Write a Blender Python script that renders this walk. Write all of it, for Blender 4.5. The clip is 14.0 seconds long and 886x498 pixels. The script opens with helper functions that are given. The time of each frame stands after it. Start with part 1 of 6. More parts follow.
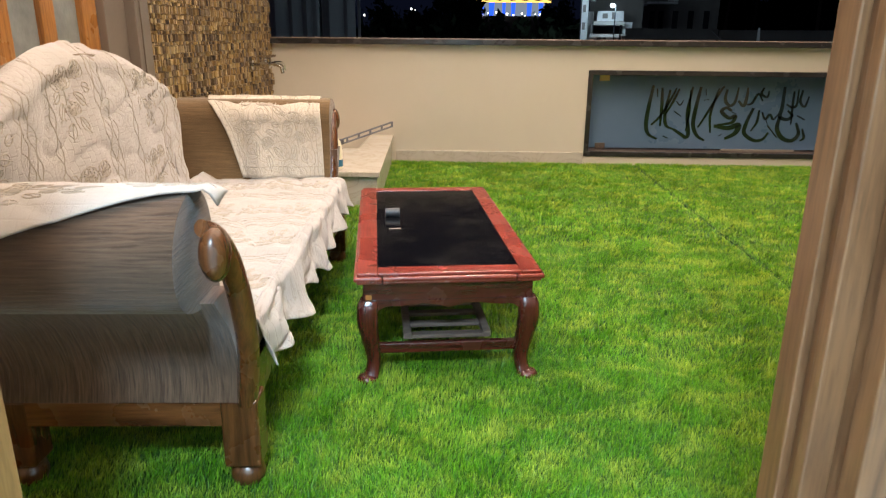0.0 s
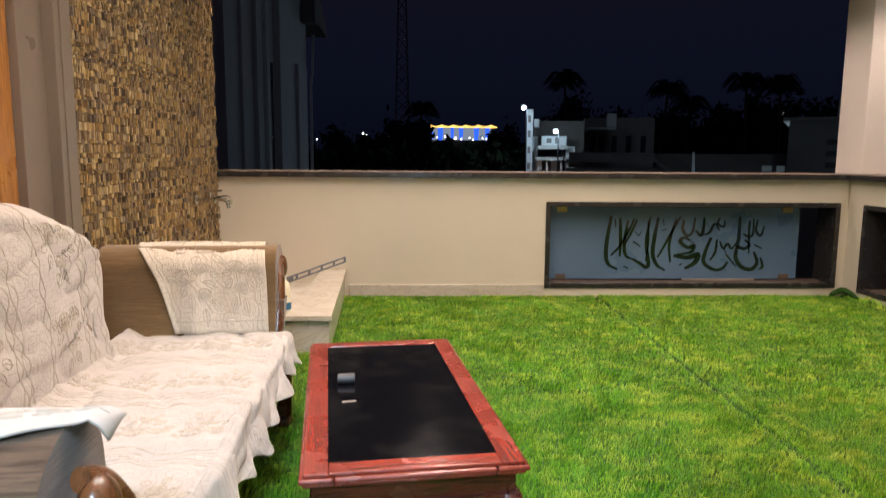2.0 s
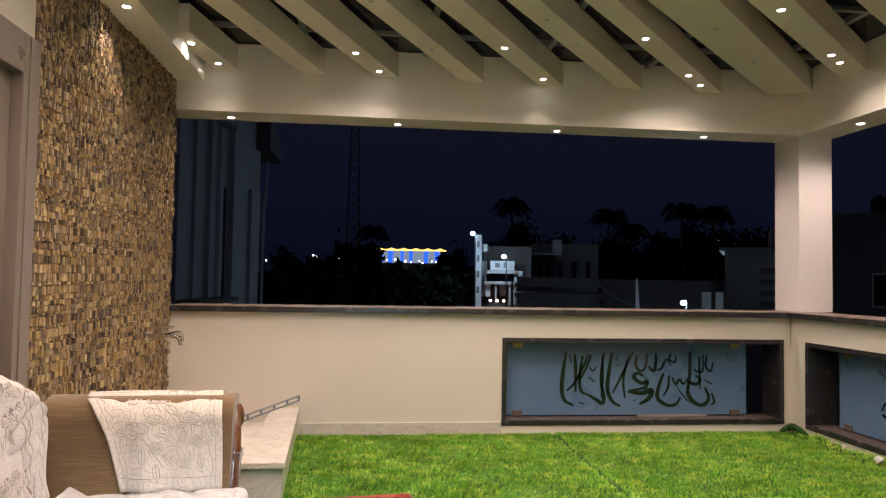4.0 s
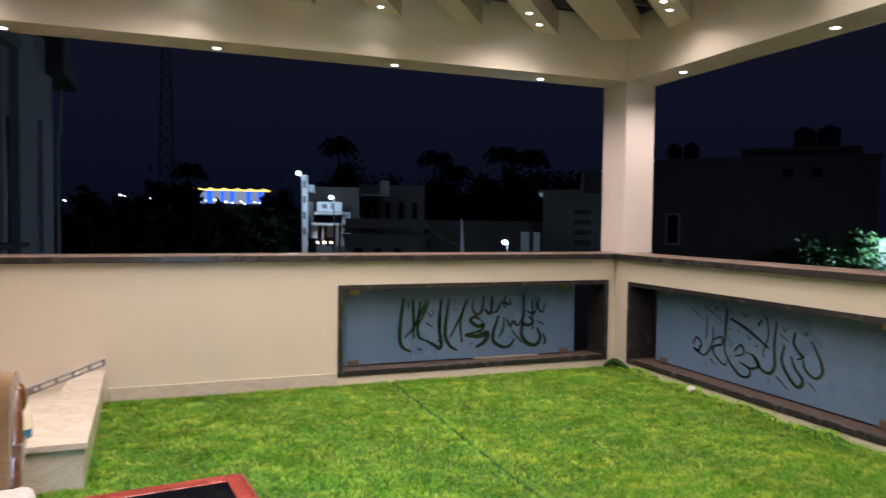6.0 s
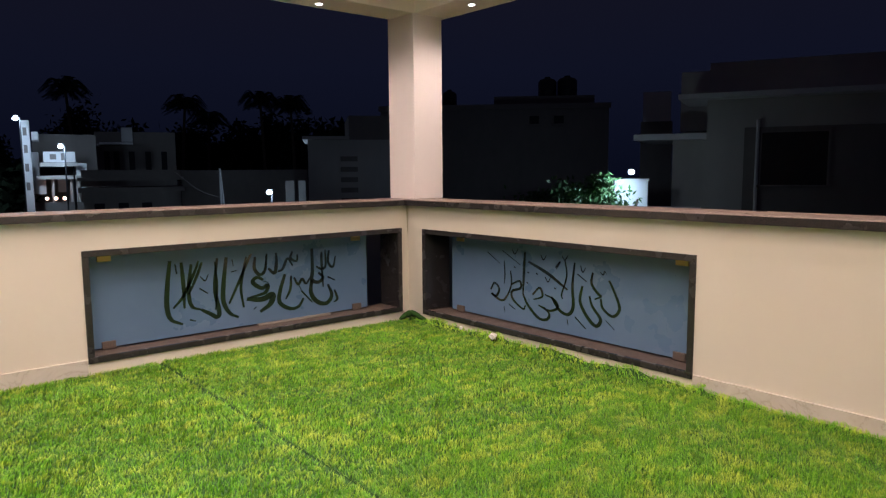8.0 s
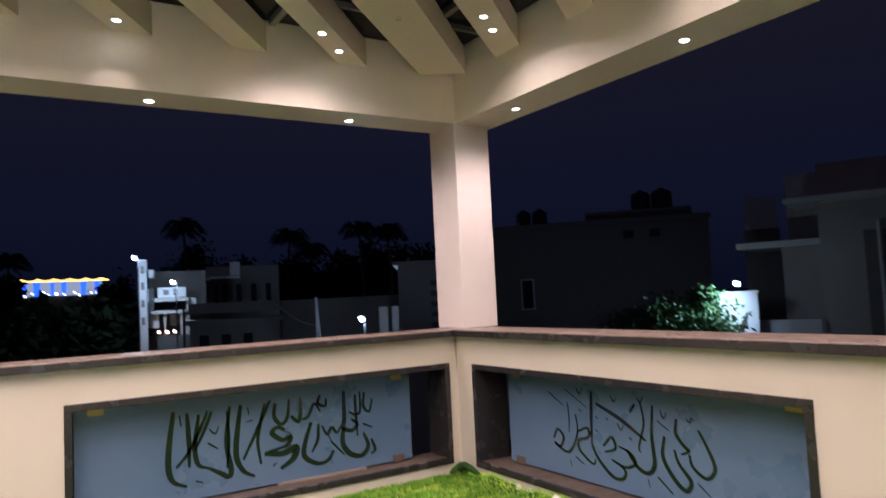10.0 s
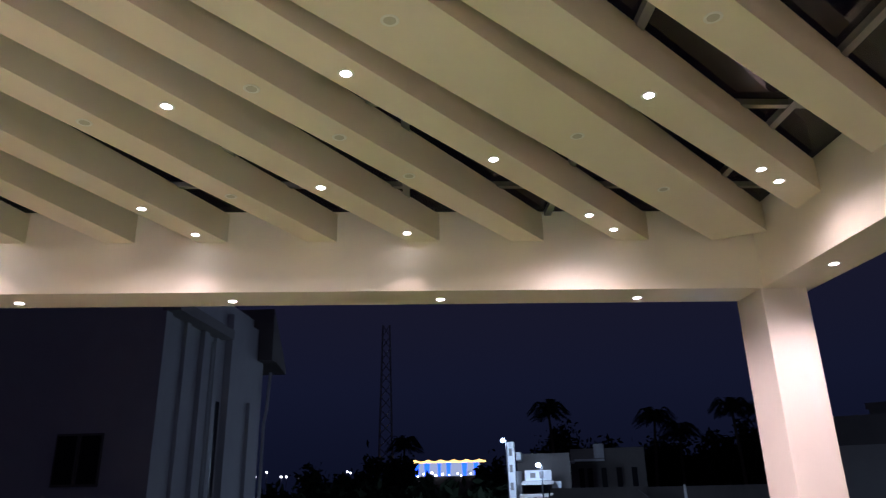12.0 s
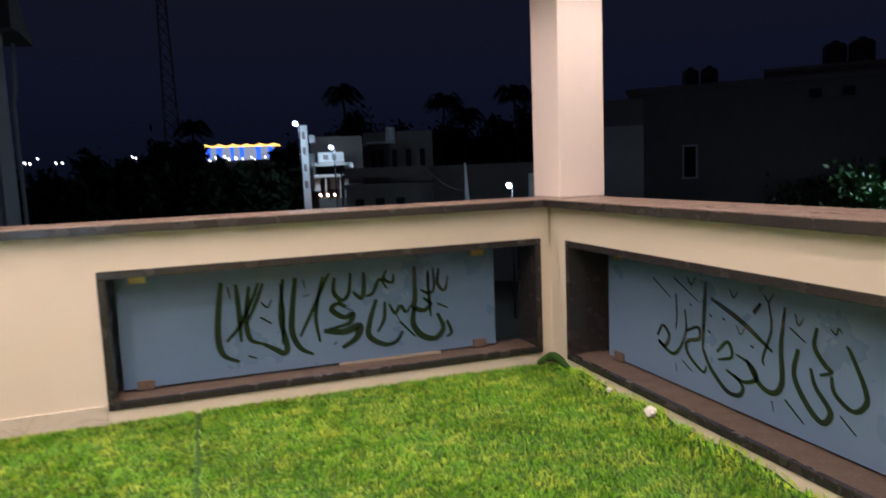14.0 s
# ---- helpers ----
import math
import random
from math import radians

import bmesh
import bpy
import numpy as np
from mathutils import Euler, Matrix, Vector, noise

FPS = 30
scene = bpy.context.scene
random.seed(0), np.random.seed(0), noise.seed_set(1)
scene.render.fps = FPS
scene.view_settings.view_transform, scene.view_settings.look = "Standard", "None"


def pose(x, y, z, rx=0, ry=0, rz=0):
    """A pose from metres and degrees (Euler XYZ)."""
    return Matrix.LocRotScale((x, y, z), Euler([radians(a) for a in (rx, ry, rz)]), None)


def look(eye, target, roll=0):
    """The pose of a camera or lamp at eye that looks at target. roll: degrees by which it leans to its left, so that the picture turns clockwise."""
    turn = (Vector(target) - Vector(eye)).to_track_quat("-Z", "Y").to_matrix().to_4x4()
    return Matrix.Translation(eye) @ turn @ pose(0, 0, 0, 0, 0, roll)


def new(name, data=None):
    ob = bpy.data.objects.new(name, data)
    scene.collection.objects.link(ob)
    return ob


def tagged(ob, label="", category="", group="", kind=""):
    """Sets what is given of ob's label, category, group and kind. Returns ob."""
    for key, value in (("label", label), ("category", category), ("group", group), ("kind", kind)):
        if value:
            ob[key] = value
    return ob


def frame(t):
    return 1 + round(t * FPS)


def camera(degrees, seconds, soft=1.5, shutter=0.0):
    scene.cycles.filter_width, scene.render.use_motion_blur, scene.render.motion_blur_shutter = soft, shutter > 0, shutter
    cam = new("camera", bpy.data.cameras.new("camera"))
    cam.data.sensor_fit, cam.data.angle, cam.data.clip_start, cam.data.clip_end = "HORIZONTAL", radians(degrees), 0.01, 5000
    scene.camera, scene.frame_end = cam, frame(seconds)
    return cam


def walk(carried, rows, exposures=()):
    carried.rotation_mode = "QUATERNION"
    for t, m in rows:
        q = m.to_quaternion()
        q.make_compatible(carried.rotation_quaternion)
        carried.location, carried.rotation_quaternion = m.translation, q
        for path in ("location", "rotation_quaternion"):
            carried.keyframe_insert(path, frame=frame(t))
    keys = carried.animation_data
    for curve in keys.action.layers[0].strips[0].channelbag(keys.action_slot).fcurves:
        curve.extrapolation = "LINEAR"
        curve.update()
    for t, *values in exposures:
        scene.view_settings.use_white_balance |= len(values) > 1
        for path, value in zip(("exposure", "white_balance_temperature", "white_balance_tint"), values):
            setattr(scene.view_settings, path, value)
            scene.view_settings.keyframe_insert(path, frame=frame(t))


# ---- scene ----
cam = camera(65.3, 14.0, 1.2, 0.4)
PATH = [
    (0, (-4.128, -6.911, 1.209), (-4.184, -5.003, 0.613), 0.5),
    (0.5, (-4.141, -6.806, 1.234), (-4.179, -4.883, 0.685), 0.2),
    (1, (-4.141, -6.69, 1.254), (-4.151, -4.749, 0.769), -0.0),
    (1.5, (-4.146, -6.583, 1.265), (-4.117, -4.622, 0.87), 0.0),
    (2, (-4.174, -6.516, 1.306), (-4.096, -4.536, 1.039), 0.4),
    (2.5, (-4.199, -6.532, 1.358), (-4.085, -4.539, 1.241), 0.8),
    (3, (-4.207, -6.547, 1.396), (-4.06, -4.553, 1.433), 1.0),
    (3.2, (-4.212, -6.547, 1.405), (-4.05, -4.555, 1.492), 0.9),
    (5.3, (-4.307, -6.341, 1.467), (-3.868, -4.39, 1.503), 0.8),
    (5.5, (-4.306, -6.283, 1.452), (-3.805, -4.347, 1.446), 0.7),
    (6, (-4.252, -6.137, 1.466), (-3.546, -4.268, 1.387), 0.7),
    (6.5, (-4.232, -5.952, 1.446), (-3.274, -4.203, 1.298), 0.7),
    (7, (-4.265, -5.746, 1.448), (-3.074, -4.154, 1.24), 0.5),
    (7.2, (-4.274, -5.674, 1.439), (-3.015, -4.137, 1.21), 0.5),
    (9.3, (-3.558, -5.097, 1.439), (-2.279, -3.565, 1.314), -2.3),
    (9.5, (-3.466, -5.041, 1.454), (-2.23, -3.469, 1.397), -2.5),
    (10, (-3.215, -4.994, 1.463), (-2.154, -3.303, 1.593), -2.8),
    (10.5, (-2.953, -5.013, 1.472), (-2.094, -3.233, 1.776), -2.7),
    (11, (-2.831, -4.967, 1.479), (-2.243, -3.122, 1.979), -2.3),
    (11.5, (-2.724, -4.948, 1.493), (-2.383, -3.078, 2.114), -2.0),
    (12, (-2.61, -5.002, 1.521), (-2.513, -3.118, 2.185), -1.3),
    (12.5, (-2.569, -4.996, 1.52), (-2.516, -3.067, 2.047), -0.6),
    (13, (-2.593, -4.848, 1.502), (-2.28, -2.883, 1.709), -1.9),
    (13.5, (-2.519, -4.663, 1.438), (-2.02, -2.727, 1.405), -2.3),
    (14, (-2.295, -4.411, 1.404), (-1.661, -2.528, 1.171), -2.3),
]
EXPOSURES = [(0.0, 0.8, 6150, 4), (1.5, 0.76, 6100, 5), (3.0, 0.8, 5950, 9), (6.0, 0.92, 5600, 9), (7.0, 0.95, 5800, 11), (9.5, 1.17, 5600, 16), (11.0, 1.32, 5450, 19), (12.0, 1.47, 5450, 22), (12.6, 1.4, 5450, 21), (14.0, 1.1, 5850, 13)]
walk(cam, [(t, look(eye, target, roll)) for t, eye, target, roll in PATH], EXPOSURES)

# ---- world: a clear night ----
FLOOR = -0.04
world = bpy.data.worlds.new("night")
scene.world = world
world.use_nodes = True
wn, wl = world.node_tree.nodes, world.node_tree.links
wbg = wn["Background"]
wco = wn.new("ShaderNodeTexCoord")
wsep = wn.new("ShaderNodeSeparateXYZ")
wramp = wn.new("ShaderNodeValToRGB")
wl.new(wco.outputs["Generated"], wsep.inputs[0])
wl.new(wsep.outputs["Z"], wramp.inputs[0])
wl.new(wramp.outputs[0], wbg.inputs[0])
wramp.color_ramp.elements[0].color = (0.0014, 0.0018, 0.0046, 1)
wramp.color_ramp.elements[1].color = (0.0043, 0.0036, 0.0060, 1)
wramp.color_ramp.elements[1].position = 0.38
wmid = wramp.color_ramp.elements.new(0.14)
wmid.color = (0.0025, 0.0029, 0.0068, 1)
wbg.inputs[1].default_value = 1.0


def lamp(kind, name, where, power, colour, size=0.03, aim=None, cone=70, blend=0.5):
    data = bpy.data.lights.new(name, kind)
    data.energy, data.color = power, colour
    if kind == "AREA":
        data.size = size
    else:
        data.shadow_soft_size = size
    if kind == "SPOT":
        data.spot_size, data.spot_blend = radians(cone), blend
    ob = new(name, data)
    ob.matrix_world = look(where, aim or (where[0], where[1] + 1e-4, where[2] - 1))
    return tagged(ob, kind="structure")


WARM = (1.0, 0.76, 0.62)
COOL = (0.62, 0.82, 1.0)

# ---- materials ----


def material(name, colour, rough=0.6, metal=0.0, spec=0.5, coat=0.0):
    m = bpy.data.materials.new(name)
    m.use_nodes = True
    b = m.node_tree.nodes["Principled BSDF"]
    b.inputs["Base Color"].default_value = (*colour, 1)
    b.inputs["Roughness"].default_value = rough
    b.inputs["Metallic"].default_value = metal
    b.inputs["Specular IOR Level"].default_value = spec
    b.inputs["Coat Weight"].default_value = coat
    return m


class Nodes:
    """Short names for the nodes of one material."""

    def __init__(self, m):
        self.tree = m.node_tree
        self.bsdf = m.node_tree.nodes["Principled BSDF"]
        self.at = self.add("ShaderNodeTexCoord").outputs["Object"]

    def add(self, kind):
        return self.tree.nodes.new(kind)

    def link(self, a, b):
        self.tree.links.new(a, b)

    def mapped(self, scale, turn=(0, 0, 0)):
        n = self.add("ShaderNodeMapping")
        n.inputs["Scale"].default_value = scale
        n.inputs["Rotation"].default_value = turn
        self.link(self.at, n.inputs[0])
        return n.outputs[0]

    def noise(self, scale, detail=4, rough=0.55, at=None, warp=0.0):
        n = self.add("ShaderNodeTexNoise")
        n.inputs["Scale"].default_value, n.inputs["Detail"].default_value = scale, detail
        n.inputs["Roughness"].default_value, n.inputs["Distortion"].default_value = rough, warp
        self.link(at or self.at, n.inputs["Vector"])
        return n.outputs["Fac"]

    def ramp(self, value, *stops):
        n = self.add("ShaderNodeValToRGB")
        e = n.color_ramp.elements
        while len(e) < len(stops):
            e.new(0.5)
        for el, (p, c) in zip(e, stops):
            el.position, el.color = p, (*c, 1) if len(c) == 3 else c
        self.link(value, n.inputs[0])
        return n.outputs[0]

    def grey(self, value, a, b, low=0.0, high=1.0):
        return self.ramp(value, (low, (a, a, a)), (high, (b, b, b)))

    def mix(self, fac, a, b, how="MIX"):
        n = self.add("ShaderNodeMix")
        n.data_type, n.blend_type = "RGBA", how
        for v, s in ((fac, 0), (a, 6), (b, 7)):
            if isinstance(v, (int, float)):
                n.inputs[s].default_value = v
            elif isinstance(v, tuple):
                n.inputs[s].default_value = (*v, 1)
            else:
                self.link(v, n.inputs[s])
        return n.outputs[2]

    def math(self, how, a, b=0.0):
        n = self.add("ShaderNodeMath")
        n.operation = how
        for v, s in ((a, 0), (b, 1)):
            if isinstance(v, (int, float)):
                n.inputs[s].default_value = v
            else:
                self.link(v, n.inputs[s])
        return n.outputs[0]

    def bump(self, height, strength, distance=0.01, after=None):
        n = self.add("ShaderNodeBump")
        n.inputs["Strength"].default_value, n.inputs["Distance"].default_value = strength, distance
        self.link(height, n.inputs["Height"])
        if after:
            self.link(after, n.inputs["Normal"])
        self.link(n.outputs[0], self.bsdf.inputs["Normal"])
        return n.outputs[0]

    def colour(self, c):
        self.link(c, self.bsdf.inputs["Base Color"])

    def rough(self, r):
        self.link(r, self.bsdf.inputs["Roughness"])


def plaster(name, a, b, rough=0.55):
    m = material(name, a, rough)
    n = Nodes(m)
    streak = n.noise(1.6, 5, 0.6, n.mapped((1.0, 1.0, 0.5)))
    n.colour(n.mix(n.noise(14, 4), n.ramp(streak, (0.3, a), (0.7, b)), tuple(c * 0.94 for c in b)))
    n.bump(n.noise(160, 3, 0.6), 0.12, 0.003, n.bump(n.noise(5, 3), 0.1, 0.02))
    n.rough(n.grey(n.noise(3), rough - 0.1, rough + 0.1, 0.3, 0.7))
    return m


def timber(name, dark, light, rough=0.3, along="z", coat=0.3, scale=1.0):
    m = material(name, light, rough, coat=coat)
    n = Nodes(m)
    long, wide = 1.6 * scale, 24 * scale
    axes = {"x": (long, wide, wide), "y": (wide, long, wide), "z": (wide, wide, long)}[along]
    grain = n.noise(1.0, 6, 0.62, n.mapped(axes), 1.4)
    fine = n.noise(1.0, 3, 0.7, n.mapped(tuple(v * 5 for v in axes)))
    c = n.ramp(grain, (0.3, dark), (0.55, light), (0.78, tuple(0.6 * v + 0.4 * w for v, w in zip(dark, light))))
    n.colour(n.mix(n.grey(fine, 0, 0.5, 0.45, 0.7), c, tuple(v * 0.55 for v in dark)))
    n.rough(n.grey(n.noise(6), rough - 0.07, rough + 0.14, 0.3, 0.7))
    n.bump(fine, 0.1, 0.002)
    n.bsdf.inputs["Coat Roughness"].default_value = 0.25
    return m


def stone_mix(name, per_piece):
    """Split quartzite chips: ochre, rust, brown and grey by the piece."""
    m = material(name, (0.25, 0.16, 0.07), 0.5)
    n = Nodes(m)
    rnd = n.add("ShaderNodeObjectInfo").outputs["Random"] if per_piece else n.add("ShaderNodeNewGeometry").outputs["Random Per Island"]
    tone = n.ramp(rnd, (0.0, (0.075, 0.055, 0.045)), (0.2, (0.18, 0.12, 0.065)), (0.42, (0.34, 0.215, 0.08)), (0.62, (0.50, 0.34, 0.13)), (0.78, (0.22, 0.165, 0.12)), (1.0, (0.60, 0.45, 0.22)))
    n.tree.nodes[-1].color_ramp.interpolation = "LINEAR"
    n.colour(n.mix(n.grey(n.noise(55, 5, 0.65), 0, 0.55, 0.4, 0.75), tone, (0.09, 0.06, 0.035)))
    n.rough(n.grey(n.noise(30), 0.3, 0.65, 0.3, 0.7))
    n.bump(n.noise(120, 5, 0.7), 0.6, 0.006)
    return m


def granite(name, a, b, rough=0.25):
    m = material(name, a, rough)
    n = Nodes(m)
    fleck = n.ramp(n.noise(130, 4, 0.7), (0.42, a), (0.62, b))
    cloud = n.noise(5, 4)
    n.colour(n.mix(n.grey(cloud, 0, 0.6, 0.4, 0.7), fleck, tuple(0.5 * (v + w) for v, w in zip(a, b))))
    n.rough(n.grey(n.noise(7), rough - 0.06, rough + 0.2, 0.35, 0.7))
    return m


WALL = plaster("cream_paint", (0.62, 0.555, 0.44), (0.66, 0.60, 0.49), 0.42)
BEAM = plaster("beam_paint", (0.84, 0.76, 0.63), (0.87, 0.80, 0.67), 0.5)
RAFTER = plaster("rafter_paint", (0.76, 0.67, 0.53), (0.80, 0.71, 0.57), 0.5)
COLUMN = plaster("column_paint", (0.80, 0.72, 0.66), (0.82, 0.75, 0.69), 0.4)
ROOM_WALL = plaster("room_paint", (0.72, 0.72, 0.70), (0.76, 0.76, 0.74))
COPING = granite("coping_granite", (0.10, 0.075, 0.062), (0.30, 0.225, 0.18), 0.33)
EDGE = granite("black_granite", (0.018, 0.017, 0.018), (0.04, 0.036, 0.034), 0.16)
SILL = granite("dusty_granite", (0.055, 0.04, 0.03), (0.14, 0.10, 0.075), 0.6)
STONE = stone_mix("stone_chips", False)
STONE_PIECE = stone_mix("stone_piece", True)
MORTAR = plaster("stone_bed", (0.055, 0.04, 0.028), (0.08, 0.06, 0.04), 0.9)
TRIM = plaster("taupe_trim", (0.17, 0.135, 0.105), (0.20, 0.16, 0.125), 0.35)
TEAK = timber("door_teak", (0.20, 0.075, 0.018), (0.42, 0.185, 0.045), 0.3, "z")
TEAK_H = timber("door_teak_rail", (0.20, 0.075, 0.018), (0.42, 0.185, 0.045), 0.3, "y")
JAMB = timber("jamb_wood", (0.095, 0.040, 0.015), (0.19, 0.088, 0.036), 0.4, "z", 0.1)
JAMB_PALE = timber("jamb_pale", (0.20, 0.105, 0.04), (0.34, 0.19, 0.08), 0.35, "z", 0.1)
SOFA_WOOD = timber("sofa_wood", (0.040, 0.013, 0.005), (0.125, 0.046, 0.014), 0.22, "z", 0.5)
SOFA_WOOD_X = timber("sofa_wood_rail", (0.045, 0.015, 0.005), (0.15, 0.056, 0.017), 0.25, "x", 0.5)
TABLE_WOOD = timber("table_mahogany", (0.035, 0.006, 0.004), (0.095, 0.016, 0.010), 0.2, "z", 0.6)
TABLE_WOOD_X = timber("table_mahogany_across", (0.035, 0.006, 0.004), (0.085, 0.014, 0.009), 0.2, "x", 0.6)
TABLE_WOOD_Y = timber("table_mahogany_along", (0.035, 0.006, 0.004), (0.085, 0.014, 0.009), 0.2, "y", 0.6)
TABLE_TOP_X = timber("table_top_across", (0.12, 0.013, 0.009), (0.25, 0.034, 0.019), 0.24, "x", 0.6)
TABLE_TOP = timber("table_top_mahogany", (0.12, 0.013, 0.009), (0.25, 0.034, 0.019), 0.24, "y", 0.6)

DUSTY_WOOD = timber("dusty_shelf_wood", (0.085, 0.055, 0.042), (0.16, 0.115, 0.09), 0.7, "x", 0.0)
CHIP = material("bare_veneer", (0.42, 0.17, 0.03), 0.7)

# marble with soft veins
MARBLE = material("cream_marble", (0.74, 0.68, 0.58), 0.25)
n = Nodes(MARBLE)
vein = n.noise(2.4, 7, 0.6, n.mapped((1, 1, 1.4), (0.4, 0.2, 0.7)), 2.2)
n.colour(n.ramp(vein, (0.38, (0.55, 0.50, 0.425)), (0.49, (0.52, 0.465, 0.385)), (0.515, (0.44, 0.385, 0.31)), (0.54, (0.53, 0.48, 0.40)), (0.8, (0.57, 0.525, 0.46))))

# turf
TURF = material("turf_blades", (0.12, 0.32, 0.015), 0.48, spec=0.35)
n = Nodes(TURF)
# Blade colour darkens to the root: shade between blades is put in the colour.
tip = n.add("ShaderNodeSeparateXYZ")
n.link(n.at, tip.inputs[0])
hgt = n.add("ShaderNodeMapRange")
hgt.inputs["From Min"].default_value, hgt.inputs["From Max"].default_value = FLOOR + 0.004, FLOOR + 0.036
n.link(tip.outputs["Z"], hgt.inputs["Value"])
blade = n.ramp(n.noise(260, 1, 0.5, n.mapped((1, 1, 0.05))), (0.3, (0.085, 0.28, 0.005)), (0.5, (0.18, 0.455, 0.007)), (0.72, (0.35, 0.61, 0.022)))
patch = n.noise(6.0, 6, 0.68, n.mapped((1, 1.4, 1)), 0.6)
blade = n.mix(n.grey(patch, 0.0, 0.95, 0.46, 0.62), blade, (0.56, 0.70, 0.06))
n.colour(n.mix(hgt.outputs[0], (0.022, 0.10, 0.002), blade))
n.bsdf.inputs["Subsurface Weight"].default_value = 0.0
TURF_BASE = material("turf_backing", (0.025, 0.09, 0.006), 0.9)
n = Nodes(TURF_BASE)
n.colour(n.ramp(n.noise(90, 3), (0.3, (0.008, 0.035, 0.002)), (0.7, (0.03, 0.10, 0.005))))


def weave(name, a, b, across="x", scale=1.0):
    """Ribbed chenille: fine irregular ridges."""
    m = material(name, a, 0.9, spec=0.15)
    n = Nodes(m)
    fine, long = 190 * scale, 9 * scale
    axes = {"x": (fine, long, long), "z": (long, long, fine), "y": (long, fine, long)}[across]
    ridge = n.noise(1.0, 4, 0.6, n.mapped(axes), 0.6)
    n.colour(n.mix(n.grey(n.noise(4, 4), 0, 0.5, 0.35, 0.7), n.ramp(ridge, (0.32, a), (0.66, b)), tuple(0.6 * v for v in a)))
    n.bump(ridge, 0.7, 0.004)
    n.bsdf.inputs["Sheen Weight"].default_value = 0.3
    return m


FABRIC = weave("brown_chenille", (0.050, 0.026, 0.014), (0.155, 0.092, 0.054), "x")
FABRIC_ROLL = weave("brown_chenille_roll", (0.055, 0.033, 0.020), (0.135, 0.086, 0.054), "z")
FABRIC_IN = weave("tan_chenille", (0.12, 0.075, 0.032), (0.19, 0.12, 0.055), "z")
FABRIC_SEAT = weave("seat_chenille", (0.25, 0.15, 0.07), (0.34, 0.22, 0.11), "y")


def crochet(name, face, relief=1.0, ground=((0.40, 0.362, 0.325), (0.43, 0.398, 0.362), (0.405, 0.35, 0.275))):
    """Cream woven cotton with a raised basket pattern, flower shapes and tan grounds. face: the plane that it mostly lies in."""
    m = material(name, (0.72, 0.65, 0.56), 0.9, spec=0.15)
    n = Nodes(m)
    turn = {"z": (0, 0, 0), "x": (0, radians(90), 0), "y": (radians(90), 0, 0)}[face]
    flat = n.mapped((1, 1, 1), turn)
    bend = n.add("ShaderNodeTexNoise")
    bend.inputs["Scale"].default_value, bend.inputs["Detail"].default_value = 5, 2
    n.link(flat, bend.inputs["Vector"])
    warp = n.mix(0.014, flat, bend.outputs["Color"], "ADD")
    squares = n.add("ShaderNodeTexBrick")
    squares.inputs["Scale"].default_value = 1.0
    squares.inputs["Brick Width"].default_value, squares.inputs["Row Height"].default_value = 0.040, 0.036
    squares.inputs["Mortar Size"].default_value, squares.inputs["Mortar Smooth"].default_value = 0.0028, 0.9
    n.link(warp, squares.inputs["Vector"])
    petals = n.add("ShaderNodeTexVoronoi")
    petals.feature, petals.voronoi_dimensions = "SMOOTH_F1", "2D"
    petals.inputs["Scale"].default_value, petals.inputs["Smoothness"].default_value = 9, 0.25
    n.link(warp, petals.inputs["Vector"])
    whorl = n.math("SINE", n.math("MULTIPLY", petals.outputs["Distance"], 30))
    edge = n.grey(whorl, 0.0, 1.0, 0.55, 0.9)
    rings = n.add("ShaderNodeTexWave")
    rings.wave_type, rings.inputs["Scale"].default_value, rings.inputs["Distortion"].default_value = "BANDS", 14, 11
    rings.inputs["Detail Scale"].default_value = 2.0
    n.link(warp, rings.inputs["Vector"])
    along = n.add("ShaderNodeSeparateXYZ")
    n.link(n.at, along.inputs[0])
    stripe = n.math("ADD", n.math("MULTIPLY", n.math("SINE", n.math("ADD", n.math("MULTIPLY", along.outputs["Y"], 11.2), 1.2)), 0.5), 0.5)
    bands = n.grey(stripe, 0.0, 1.0, 0.45, 0.55) if face != "y" else n.grey(n.noise(2.0, 1, 0.4, flat), 0.0, 1.0, 0.36, 0.40)
    flowers = n.math("MAXIMUM", edge, n.grey(rings.outputs["Fac"], 0.0, 0.6, 0.7, 0.95))
    lines = n.mix(bands, squares.outputs["Fac"], flowers)
    thread = n.noise(420, 2, 0.6)
    old = n.noise(2.2, 4, 0.6)
    cloth = n.ramp(old, (0.35, ground[0]), (0.62, ground[1]), (0.8, ground[2]))
    n.colour(n.mix(n.math("MULTIPLY", lines, 0.22 * relief), cloth, (0.27, 0.22, 0.14)))
    first = n.bump(thread, 0.35, 0.003)
    n.bump(n.math("SUBTRACT", 1.0, lines), 0.42 * relief, 0.005, first)
    n.bsdf.inputs["Sheen Weight"].default_value = 0.25
    return m


CLOTH_SEAT = crochet("cotton_throw_flat", "z")
CLOTH_BACK = crochet("cotton_throw_back", "x")
CLOTH_ARM = crochet("cotton_throw_arm", "y", 1.0, ((0.47, 0.42, 0.34), (0.52, 0.47, 0.39), (0.48, 0.40, 0.28)))
CLOTH_NEAR = crochet("cotton_throw_plain", "z", 0.3)
THREAD = material("tan_thread", (0.25, 0.185, 0.10), 0.9, spec=0.1)
n = Nodes(THREAD)
n.colour(n.mix(n.grey(n.noise(60, 2), 0, 1, 0.35, 0.65), (0.385, 0.34, 0.272), (0.44, 0.40, 0.345)))

